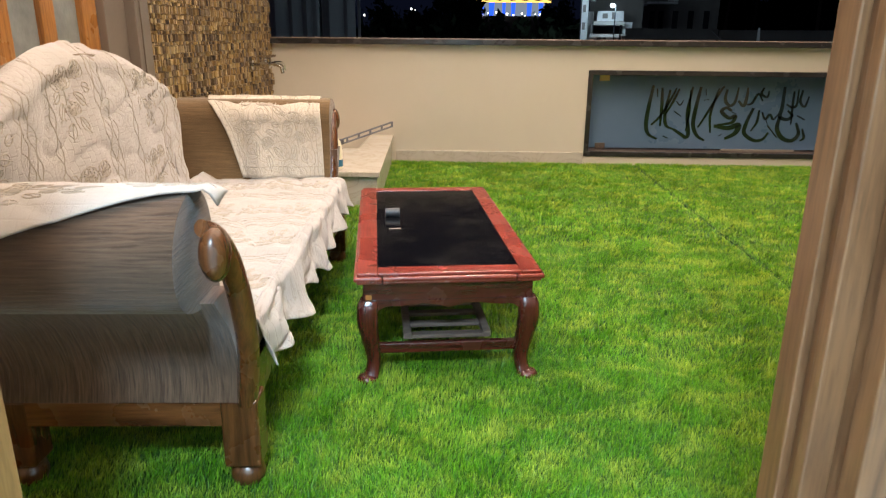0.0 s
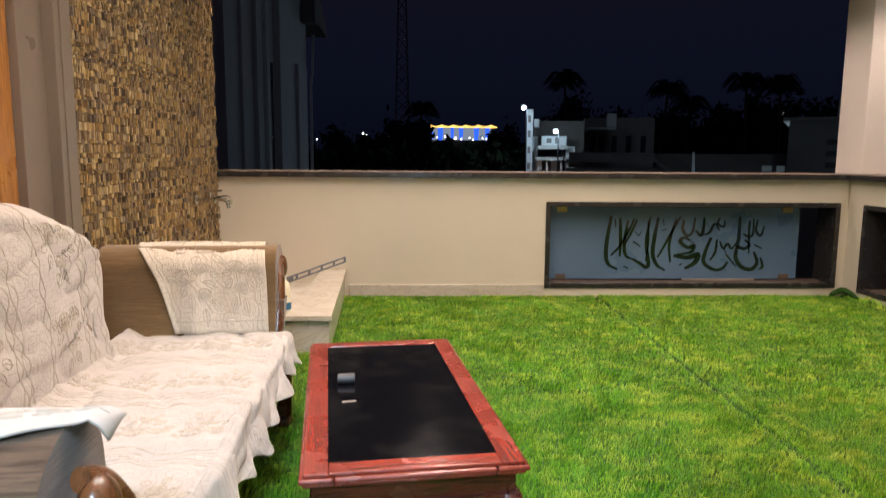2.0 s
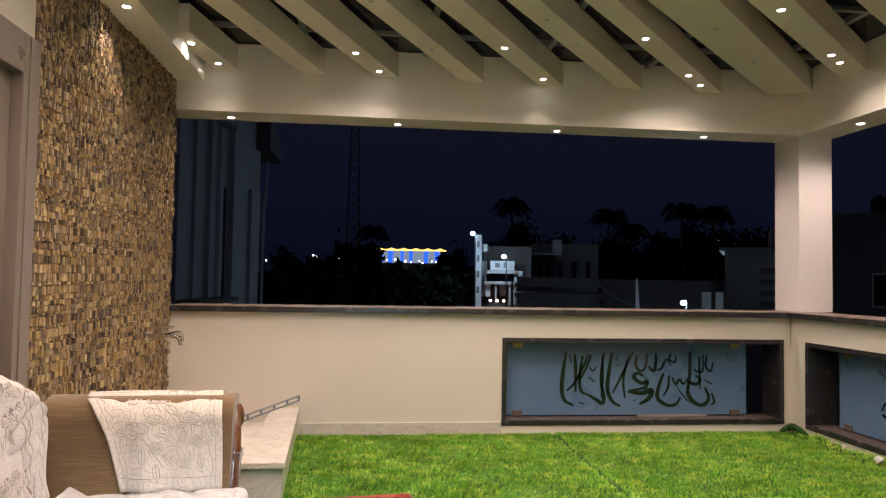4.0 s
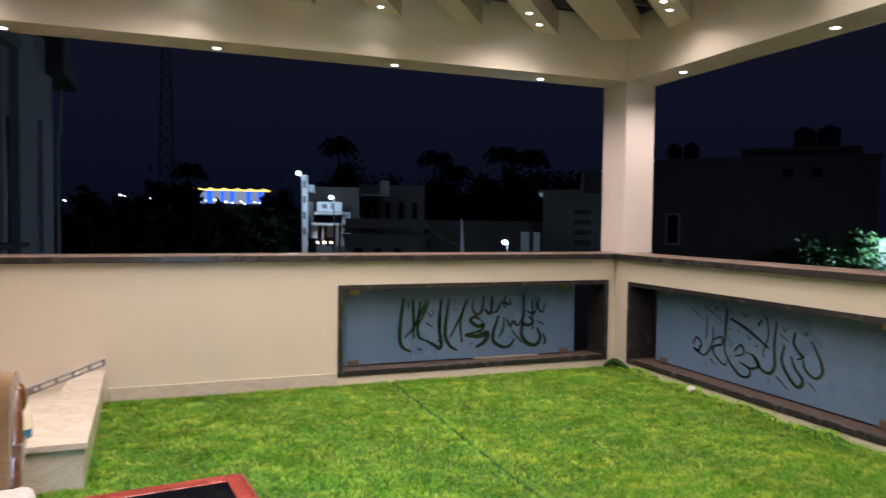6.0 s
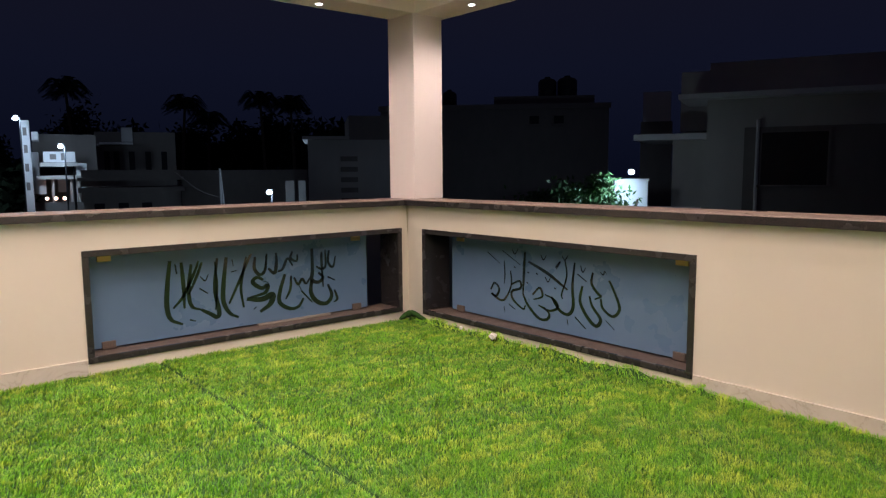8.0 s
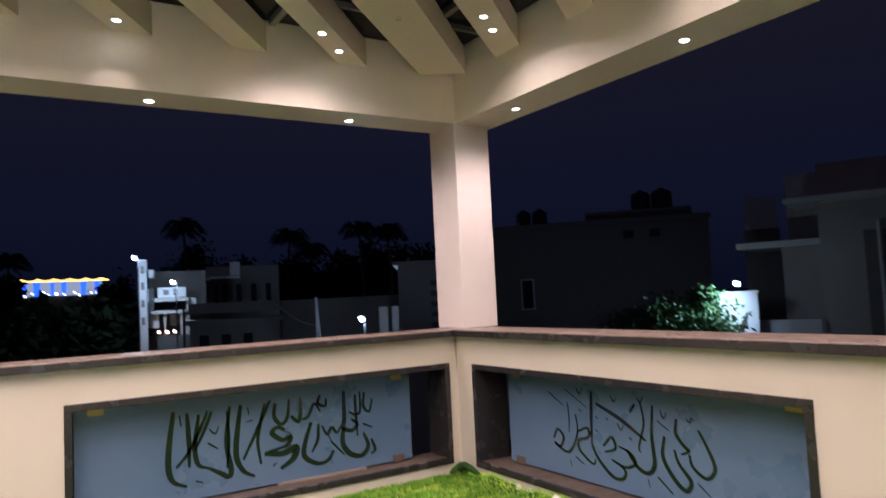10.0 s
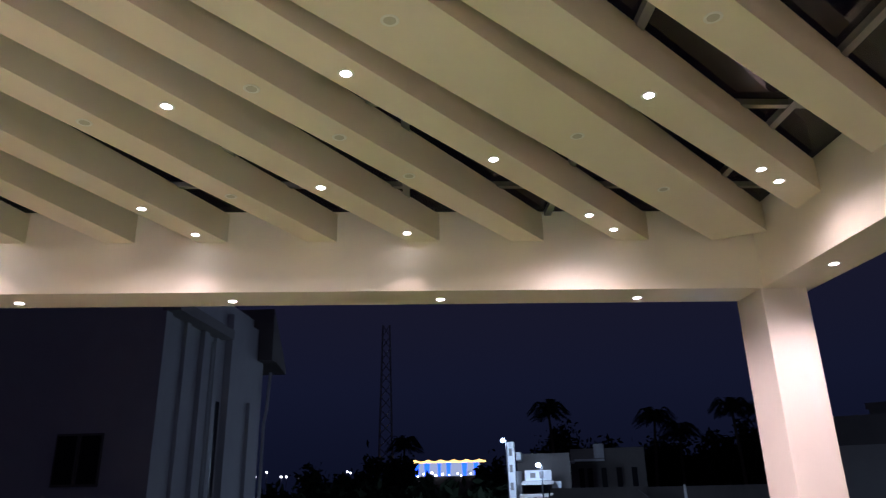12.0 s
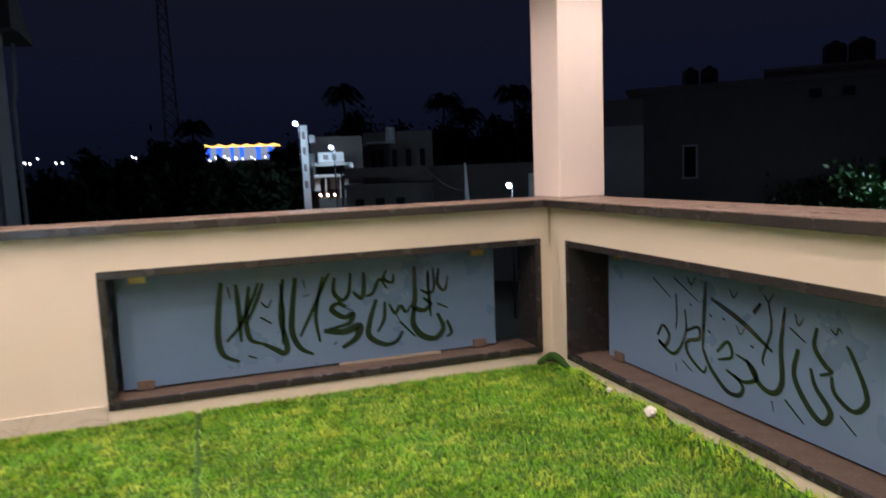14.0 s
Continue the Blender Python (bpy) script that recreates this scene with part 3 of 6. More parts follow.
glazed_opening("window_1", "x", -2.94, -0.08, WRITING_NORTH, "long low frosted glass panel with calligraphy, lined in black granite")
glazed_opening("window_2", "y", -3.095, -0.238, WRITING_EAST, "long low frosted glass panel with curved calligraphy, lined in black granite")

# ---- rafters in a fan, their downlights, and the roof above ----
FAN = Vector((-7.0, -6.85))
RZ = 3.335
bay = 0
DOWN = lathe([(0.024, 0.0), (0.036, -0.002), (0.04, -0.005), (0.035, -0.008), (0.026, -0.006)], 20)
RING = mesh_of("ring", DOWN, material("white_ring", (0.8, 0.78, 0.72), 0.35), True)
DISC = mesh_of("lens", lathe([(0.001, -0.003), (0.026, -0.003), (0.025, -0.0065), (0.001, -0.007)], 16), LED)
DISC_OFF = mesh_of("lens", lathe([(0.001, -0.003), (0.034, -0.003), (0.033, -0.006), (0.001, -0.0065)], 16), LED_OFF)


def downlight(x, y, z, lit=True, power=40.0, cone=130, big=1.0):
    lab = "small round recessed downlight, lit warm white" if lit else "small round recessed downlight, switched off"
    top = thing("downlight", pose(x, y, z), lab, "ceiling light", "lit downlights" if lit else "unlit downlights")
    for nm, me in (("ring", RING), ("lens", DISC if lit else DISC_OFF)):
        ob = new(nm, me)
        ob.parent = top
        ob.scale = (big, big, 1)
    if lit:
        lamp("SPOT", "downlight_beam", (x, y, z - 0.02), power, WARM, 0.03, None, cone, 1.0 if cone > 100 else 0.3)


def rafter(end, width, lights=(), unlit=()):
    """One sloping-plan rafter from the fan's centre to its end on a beam; lights: places along y."""
    global bay
    end = Vector(end)
    d = (end - FAN).normalized()
    s = Vector((-d.y, d.x)) * width / 2
    # from the west beam or the south beam to the perimeter
    start = max((-5.78 - FAN.x) / d.x, (-5.98 - FAN.y) / d.y) + 0.05
    a = FAN + d * start
    e = end + d * 0.12
    pts = [a - s, e - s, e + s, a + s]
    bm = prism([(p.x, p.y) for p in pts], (RZ, 3.56), "z")
    for v in bm.verts:
        if v.co.y > -0.02:
            v.co -= Vector((d.x, d.y, 0)) * ((v.co.y + 0.02) / d.y)
        if v.co.x > 0.1:
            v.co -= Vector((d.x, d.y, 0)) * ((v.co.x - 0.1) / d.x)
    bay += 1
    setting("rafter_%d" % bay, bm, RAFTER, "cream painted slanting roof rafter")
    for group, lit in ((lights, True), (unlit, False)):
        for y in group:
            x = FAN.x + (y - FAN.y) * d.x / d.y
            downlight(x, y, RZ, lit, 2.2 if y > -0.45 else 7.0 if x > -0.3 or x < -5.3 else 28.0 if y > -0.8 else 18.0 if x > -0.6 else 46.0, 78 if y > -0.45 else 158)


# Downlights beyond y -2.8 are unseen, added to light the southern turf.
rafter((-5.57, -0.03), 0.20, (-0.21, -0.73))
rafter((-4.78, -0.03), 0.21, (), (-1.1, -2.2))
rafter((-4.09, -0.03), 0.20, (-0.21, -0.70, -1.95, -3.0, -4.2, -5.2))
rafter((-3.27, -0.03), 0.19, (), (-0.9, -1.83))
rafter((-2.50, -0.03), 0.205, (-0.22, -1.03, -1.99, -2.9, -3.9, -4.8, -5.6))
rafter((-1.70, -0.03), 0.20, (), (-1.2, -1.68, -2.15))
rafter((-0.90, -0.06), 0.19, (-0.28, -0.56, -1.42, -2.28, -3.3, -4.2, -5.1))
rafter((-0.12, -0.17), 0.38, (), (-1.0, -1.7, -2.66))
rafter((0.09, -0.81), 0.235, (-1.12, -1.29, -2.11, -3.1, -4.0, -5.0))
rafter((0.09, -1.63), 0.215, (), (-2.7,))
rafter((0.09, -2.45), 0.205, (-2.67, -3.5, -4.4, -5.3))
rafter((0.09, -3.40), 0.20)
rafter((0.09, -4.30), 0.20, (-4.6, -5.2))

# The two southern lights of this beam are unseen additions.
for y in (-1.8, -3.6, -5.2):
    downlight(-5.87, y, 3.21, True, 22, 110)
for x in (-5.56, -3.97, -2.37, -0.815):
    downlight(x, 0.205, BZ, True, 38, 150, 1.2)
for y in (-0.63, -2.30, -3.99, -5.5):
    downlight(0.29, y, BZ, True, 38, 150, 1.2)

bm = bmesh.new()
for i in range(6):
    x = -0.43 - i * 1.1
    solid(bm, x - 0.025, x + 0.025, -6.0, -0.0, 3.545, 3.59)
for i in range(6):
    y = -0.55 - i * 1.1
    solid(bm, -6.0, 0.1, y - 0.02, y + 0.02, 3.55, 3.588)
setting("roof_bars", bm, STEEL, "grey steel bars carrying the roof glass")
setting("roof_glass", box(-6.3, 0.4, -6.1, 0.3, 3.592, 3.604), ROOF_GLASS, "dark tinted glass roof")

# ---- west: stone-clad wall, door ----
WX = -6.02
bm = box(WX - 0.3, WX - 0.02, -2.69, -0.002, FLOOR, 3.21)
clad = setting("wall_west", bm, MORTAR, "wall clad in split ochre and brown stone chips")
bm = box(WX - 0.3, WX, -3.09, -2.70, 2.66, 3.21)
solid(bm, WX - 0.3, WX, -6.0, -5.1, FLOOR, 3.21)
solid(bm, WX - 0.3, WX, -5.1, -3.09, 2.66, 3.21)
solid(bm, WX - 0.3, WX - 0.16, -3.05, -2.70, FLOOR, 2.66)
setting("wall_west_plain", bm, WALL, "plain plastered wall round the door")
# trim round the door: flat face, groove and inner return
for y0, y1 in ((-2.86, -2.695), (-5.1, -4.935)):
    bm = box(WX - 0.15, WX + 0.03, y0, y1, FLOOR, 2.65, 0.004)
    solid(bm, WX + 0.03, WX + 0.038, y0 + 0.05, y1 - 0.012, FLOOR, 2.638, 0.002)
    setting("trim", bm, TRIM, "taupe door surround")
setting("trim", box(WX - 0.15, WX + 0.03, -4.935, -2.86, 2.44, 2.65, 0.004), TRIM, "taupe door surround")
setting("door_frame", join(box(WX - 0.15, WX - 0.03, -3.09, -2.86, FLOOR, 2.44, 0.004), box(WX - 0.15, WX - 0.03, -4.935, -4.87, FLOOR, 2.44, 0.004)), TRIM, "brown inner return of the door surround")


def door_leaf(name, y0, y1):
    leaf = thing(name, pose(WX - 0.10, 0, FLOOR + 0.01), "orange teak door leaf with grey glass lights", "door")
    tagged(leaf, kind="structure")
    h = 2.46
    for a, b in ((y0, y0 + 0.14), (y1 - 0.14, y1)):
        part("stile", box(-0.025, 0.03, a, b, 0, h, 0.004), TEAK, leaf)
    m = (y0 + y1) / 2
    part("mullion", box(-0.02, 0.025, m - 0.055, m + 0.055, 0.2, h - 0.12, 0.004), TEAK, leaf)
    for z in (0.0, 0.62, 1.0, 1.46, 1.90, h - 0.12):
        for a, b in ((y0 + 0.14, m - 0.055), (m + 0.055, y1 - 0.14)):
            part("rail", box(-0.02, 0.02, a, b, z, z + (0.2 if z == 0 else 0.05 if z < 2.2 else 0.12), 0.004), TEAK_H, leaf)
    for a, b in ((y0 + 0.13, m - 0.05), (m + 0.05, y1 - 0.13)):
        part("pane", box(-0.012, -0.004, a, b, 0.18, h - 0.1), PANE, leaf, "grey obscured glass")


door_leaf("door_1", -3.98, -3.095)
door_leaf("door_2", -4.868, -3.985)

# ---- south: the wall and doorway that the walk comes through, and the room behind ----
DL, DR = -4.83, -3.667
bm = box(-6.3, DL - 0.16, -6.14, -6.0, FLOOR, 3.3)
solid(bm, DR + 0.16, 0.5, -6.14, -6.0, FLOOR, 3.3)
solid(bm, DL - 0.16, DR + 0.16, -6.14, -6.0, 2.28, 3.3)
setting("wall_south", bm, WALL, "cream wall with the open doorway")


def jamb(x, way, mat):
    """A rebated door post; way: 1 for the post whose wood goes to +x."""
    bm = bmesh.new()
    for a, b, y0, y1 in ((0.0, 0.16, -6.04, -5.985), (0.012, 0.16, -6.075, -6.04), (0.0, 0.16, -6.10, -6.075), (0.035, 0.16, -6.13, -6.10), (0.03, 0.16, -6.17, -6.13)):
        solid(bm, *sorted((x + way * a, x + way * b)), y0, y1, FLOOR, 2.28 - a, 0.003)
    return bm


setting("door_frame_south_2", jamb(DL, -1, JAMB), JAMB_PALE, "yellowish brown wooden door post")
bm = jamb(DR, 1, JAMB)
solid(bm, DL + 0.002, DR, -6.17, -5.985, 2.14, 2.28, 0.004)
setting("door_frame_south", bm, JAMB, "brown rebated wooden door frame")
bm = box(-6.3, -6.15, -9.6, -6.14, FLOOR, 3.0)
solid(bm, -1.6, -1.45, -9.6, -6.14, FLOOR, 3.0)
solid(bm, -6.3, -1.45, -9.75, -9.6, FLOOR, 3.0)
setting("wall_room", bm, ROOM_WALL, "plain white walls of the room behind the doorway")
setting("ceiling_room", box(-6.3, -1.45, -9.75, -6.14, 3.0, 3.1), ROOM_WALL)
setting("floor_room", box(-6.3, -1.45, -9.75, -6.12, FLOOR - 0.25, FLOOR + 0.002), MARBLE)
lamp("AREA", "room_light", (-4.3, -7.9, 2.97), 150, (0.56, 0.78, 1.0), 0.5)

# ---- ledge with a sunken wash basin, tap ----
LZ, LX, LY = 0.238, -4.74, -1.96


def taper(bm):
    """The ledge's long side runs slightly off square."""
    for v in bm.verts:
        if v.co.x > -4.8:
            v.co.x -= 0.047 * (v.co.y - LY)


ledge = thing("marble_ledge", pose(0, 0, 0), "low cream marble ledge with a sunken wash area beside the parapet", "ledge")
bm = box(-6.0, LX - 0.02, LY + 0.03, -0.95, FLOOR, LZ - 0.04)
solid(bm, -5.06, LX - 0.02, -0.95, -0.005, FLOOR, LZ - 0.04)
solid(bm, -6.0, -5.06, -0.95, -0.005, FLOOR, 0.10)
taper(bm)
part("body", bm, MARBLE, ledge)
bm = box(-5.99, LX, LY, -0.95, LZ - 0.038, LZ, 0.004)
solid(bm, -5.06, LX, -0.95, -0.004, LZ - 0.038, LZ, 0.004)
taper(bm)
part("slab", bm, MARBLE, ledge, "thick cream marble slab")

tap = thing("wall_tap", pose(-6.0, -0.73, 0.93) @ Matrix.Scale(1.5, 4), "chrome wall tap with two spouts", "tap")
part("flange", sweep([(0, 0, 0), (0.012, 0, 0), (0.014, 0, 0)], [0.03, 0.03, 0.02], 16), CHROME, tap, smooth=True)
part("body", sweep([(0.01, 0, 0), (0.05, 0, 0), (0.06, 0, 0), (0.11, 0, 0), (0.115, 0, 0)], [0.014, 0.014, 0.02, 0.02, 0.013], 14), CHROME, tap, smooth=True)
part("spout", sweep(spline([(0.10, 0, 0), (0.14, 0.0, 0.004), (0.175, 0, -0.008), (0.185, 0, -0.045)]), 0.011, 12), CHROME, tap, smooth=True)
part("spout", sweep(spline([(0.09, 0, 0), (0.11, 0.14, 0.008), (0.13, 0.22, 0.0), (0.135, 0.24, -0.04)]), 0.010, 12), CHROME, tap, smooth=True)
part("handle", join(sweep([(0.085, 0, 0.015), (0.085, 0, 0.045)], 0.008, 10), sweep([(0.04, 0.0, 0.05), (0.085, 0, 0.048), (0.15, 0, 0.052)], [0.006, 0.009, 0.007], 10)), CHROME, tap, smooth=True)

# bottle and wiper on the ledge
bot = thing("detergent_bottle", pose(-5.078, -1.83, LZ), "cream plastic bottle with a blue label on the marble ledge", "bottle")
part("body", lathe([(0.045, 0), (0.05, 0.01), (0.05, 0.12), (0.044, 0.17), (0.036, 0.20), (0.018, 0.225), (0.017, 0.235)], 24), PLASTIC_CREAM, bot, smooth=True)
part("label", lathe([(0.0505, 0.02), (0.051, 0.024), (0.051, 0.066), (0.0505, 0.07)], 24), LABEL_BLUE, bot, "blue and white label", True)
part("cap", lathe([(0.02, 0.232), (0.021, 0.236), (0.021, 0.262), (0.018, 0.266)], 18), PLASTIC_PALE, bot, smooth=True)
wip = thing("floor_wiper", pose(-5.28, -0.80, LZ + 0.02) @ Matrix.Scale(0.8, 4), "grey floor wiper with a slotted handle leaning on the ledge", "wiper")
arm = Vector((0.62, 0.22, 0.20))
bm = bmesh.new()
for off in (-0.024, 0.024):
    sweep([Vector((0, 0, off)), Vector((0, 0, off)) + arm], 0.010, 8, bm=bm)
for k in (0.0, 0.22, 0.42, 0.62, 0.82, 1.0):
    c = arm * k
    solid(bm, c.x - 0.012, c.x + 0.012, c.y - 0.009, c.y + 0.009, c.z - 0.032, c.z + 0.032)
part("handle", bm, PLASTIC_GREY, wip, "grey slotted handle")
part("blade", solid(bmesh.new(), -0.16, 0.16, -0.02, 0.02, -0.015, 0.03, 0.008, pose(-0.05, -0.03, 0.0, 0, -12, 20)), PLASTIC_GREY, wip, "grey wiper head")
part("collar", sweep([(0, 0, 0), arm * 0.16], [0.03, 0.018], 10), PLASTIC_GREY, wip)

# ---- coffee table ----
tab = thing("coffee_table", pose(-4.258, -3.892, FLOOR, 0, 0, 7.2), "red-brown mahogany coffee table with black glass inset, cabriole legs", "table")
W, L, H = 0.342, 0.718, 0.44
# moulded rim: four rails with a stepped edge
def rail(s, across):
    bm = bmesh.new()
    for w, l, z0, z1, iw, il, bevel in ((W, L, H - 0.03, H - 0.012, W - 0.1, L - 0.1, 0.007), (W - 0.012, L - 0.012, H - 0.0125, H, W - 0.085, L - 0.085, 0.004), (W - 0.01, L - 0.01, H - 0.042, H - 0.0295, W - 0.1, L - 0.1, 0.005)):
        if across:
            solid(bm, -iw + 0.001, iw - 0.001, *sorted((s * l, s * il)), z0, z1, bevel)
        else:
            solid(bm, *sorted((s * w, s * iw)), -l, l, z0, z1, bevel)
    return bm


for s in (-1, 1):
    part("top_rail", rail(s, False), TABLE_TOP, tab, "reddish moulded top rail")
    part("top_rail", rail(s, True), TABLE_TOP_X, tab, "reddish moulded top rail")
part("glass_inset", box(-W + 0.084, W - 0.084, -L + 0.084, L - 0.084, H - 0.012, H - 0.003, 0.001), BLACK_GLASS, tab, "dusty black glass inset")
def apron(length, axis, off):
    """A plain apron board."""
    pts = [(-length, H - 0.112), (length, H - 0.112), (length, H - 0.042), (-length, H - 0.042)]
    return prism(pts, (off - 0.011, off + 0.011), axis)


def lip(length, axis, off):
    """The dusty moulding under an apron, with a scalloped lower edge that swells into the legs."""
    pts = []
    for i in range(61):
        u = -1 + i / 30
        edge = length - abs(u) * length
        z = H - 0.128 - 0.034 * max(0, 1 - edge / 0.06) ** 2
        z -= 0.008 * math.exp(-(u / 0.10) ** 2) + 0.004 * math.cos(u * 9)
        pts.append((u * length, z))
    pts += [(length, H - 0.110), (-length, H - 0.110)]
    return prism(pts, (off - 0.016, off + 0.016), axis)


def square_leg(path, half):
    """A rounded square section along a path, upright."""
    bm = bmesh.new()
    rings = []
    for p, h in zip(path, half):
        ring = []
        for k in range(20):
            a = 2 * math.pi * k / 20
            c, s = math.cos(a), math.sin(a)
            r = h / (abs(c) ** 4 + abs(s) ** 4) ** 0.25
            ring.append(bm.verts.new((p.x + r * c, p.y + r * s, p.z)))
        rings.append(ring)
    for a, b in zip(rings, rings[1:]):
        for i in range(20):
            bm.faces.new((a[i], b[i], b[(i + 1) % 20], a[(i + 1) % 20]))
    bm.faces.new(rings[0])
    bm.faces.new(rings[-1][::-1])
    return bm


for s in (-1, 1):
    part("apron", apron(W - 0.036, "y", s * (L - 0.047)), TABLE_WOOD_X, tab)
    part("apron", apron(L - 0.060, "x", s * (W - 0.047)), TABLE_WOOD_Y, tab)
    part("moulding", lip(W - 0.075, "y", s * (L - 0.044)), TABLE_WOOD_X, tab, "dusty scalloped moulding")
    part("moulding", lip(L - 0.075, "x", s * (W - 0.044)), TABLE_WOOD_Y, tab, "dusty scalloped moulding")
for sx in (-1, 1):
    for sy in (-1, 1):
        x, y = sx * (W - 0.056), sy * (L - 0.056)
        o = Vector((sx, sy, 0)).normalized()
        path = spline([Vector((x, y, H - 0.109)) + o * 0.004, Vector((x, y, H - 0.135)) + o * 0.012, Vector((x, y, 0.245)) + o * 0.016, Vector((x, y, 0.17)) + o * 0.002, Vector((x, y, 0.095)) - o * 0.012, Vector((x, y, 0.045)) - o * 0.004, Vector((x, y, 0.012)) + o * 0.016], 5)
        sizes = (0.032, 0.038, 0.037, 0.032, 0.026, 0.026, 0.031)
        rad = [sizes[min(6, i // 5)] + (sizes[min(6, i // 5 + 1)] - sizes[min(6, i // 5)]) * (i % 5) / 5 for i in range(len(path))]
        leg = part("leg", square_leg(path, rad), TABLE_WOOD, tab, smooth=True)
        foot = bmesh.new()
        c = Vector((x, y, 0.017)) + o * 0.022
        bmesh.ops.create_uvsphere(foot, u_segments=16, v_segments=10, radius=1, matrix=Matrix.Translation(c) @ Matrix.Diagonal((0.041, 0.041, 0.02, 1)))
        part("foot", foot, TABLE_WOOD, leg, "rounded pad foot", True)
for s in (-1, 1):
    part("stretcher", box(-W + 0.06, W - 0.06, s * (L - 0.075) - 0.012, s * (L - 0.075) + 0.012, 0.105, 0.145, 0.004), TABLE_WOOD_X, tab)
    part("shelf_rail", box(*sorted((s * 0.135, s * 0.165)), -L + 0.085, L - 0.085, 0.150, 0.176, 0.003), DUSTY_WOOD, tab, "dusty brown shelf rail")
for i in range(13):
    y = -L + 0.095 + i * 0.105
    part("slat", box(-0.134, 0.134, y - 0.019, y + 0.019, 0.156, 0.170, 0.002), DUSTY_WOOD, tab, "dusty shelf slat")
part("veneer_chip", box(-W + 0.040, -W + 0.062, -L + 0.0335, -L + 0.0362, H - 0.108, H - 0.090, 0.001), CHIP, tab, "bare orange chip in the veneer")

cap = thing("bottle_cap", tab.matrix_world @ pose(-0.185, 0.10, H - 0.002) @ Matrix.Scale(0.8, 4), "small dark grey cylindrical cap lying on the black glass", "cap")
bm = sweep([(-0.042, 0, 0.022), (-0.04, 0, 0.022), (0.03, 0, 0.022), (0.04, 0, 0.022), (0.043, 0, 0.022)], [0.018, 0.025, 0.026, 0.026, 0.022], 20)
part("shell", bm, PLASTIC_DARK, cap, smooth=True)
part("band", sweep([(0.012, 0, 0.022), (0.02, 0, 0.022)], 0.0272, 20), PLASTIC_DARK, cap, "grey ring", True)
# A thin solid slip stands in for a grey reflection in the glass.
cl = single("slip_reflection", solid(bmesh.new(), -0.026, 0.026, -0.007, 0.007, 0, 0.002), DULL_STRIP, "small grey slip standing in for a reflection on the black glass", "paper")
cl.matrix_world = tab.matrix_world @ pose(-0.18, -0.12, H - 0.002, 0, 0, 6)

# ---- sofa ----
SOFA = pose(-5.21, -4.22, FLOOR, 0, 0, 2.8)
sofa = thing("sofa", SOFA, "old carved wooden three-seat sofa in ribbed brown chenille", "sofa")
SEC = [(-0.05, 0.44), (-0.02, 0.60), (0.0, 0.74), (0.015, 0.83), (0.06, 0.884), (0.13, 0.898), (0.20, 0.880), (0.258, 0.832), (0.288, 0.765), (0.282, 0.695), (0.238, 0.642), (0.17, 0.617), (0.10, 0.607)]
INNER = 1.05


def section(s):
    """A point (out, up) on the arm's outline; s from 0, at the seat, to 1, under the roll."""
    path = section.path
    k = max(0.0, min(0.9999, s)) * (len(path) - 1)
    i = int(k)
    return path[i].lerp(path[i + 1], k - i)


section.path = spline([Vector((o, z, 0)) for o, z in SEC], 8)


def arch(y):
    return 0.84 + 0.345 * max(0.0, 1 - (abs(y + 0.10) / (0.94 if y > -0.10 else 0.90)) ** 1.75) ** 0.85


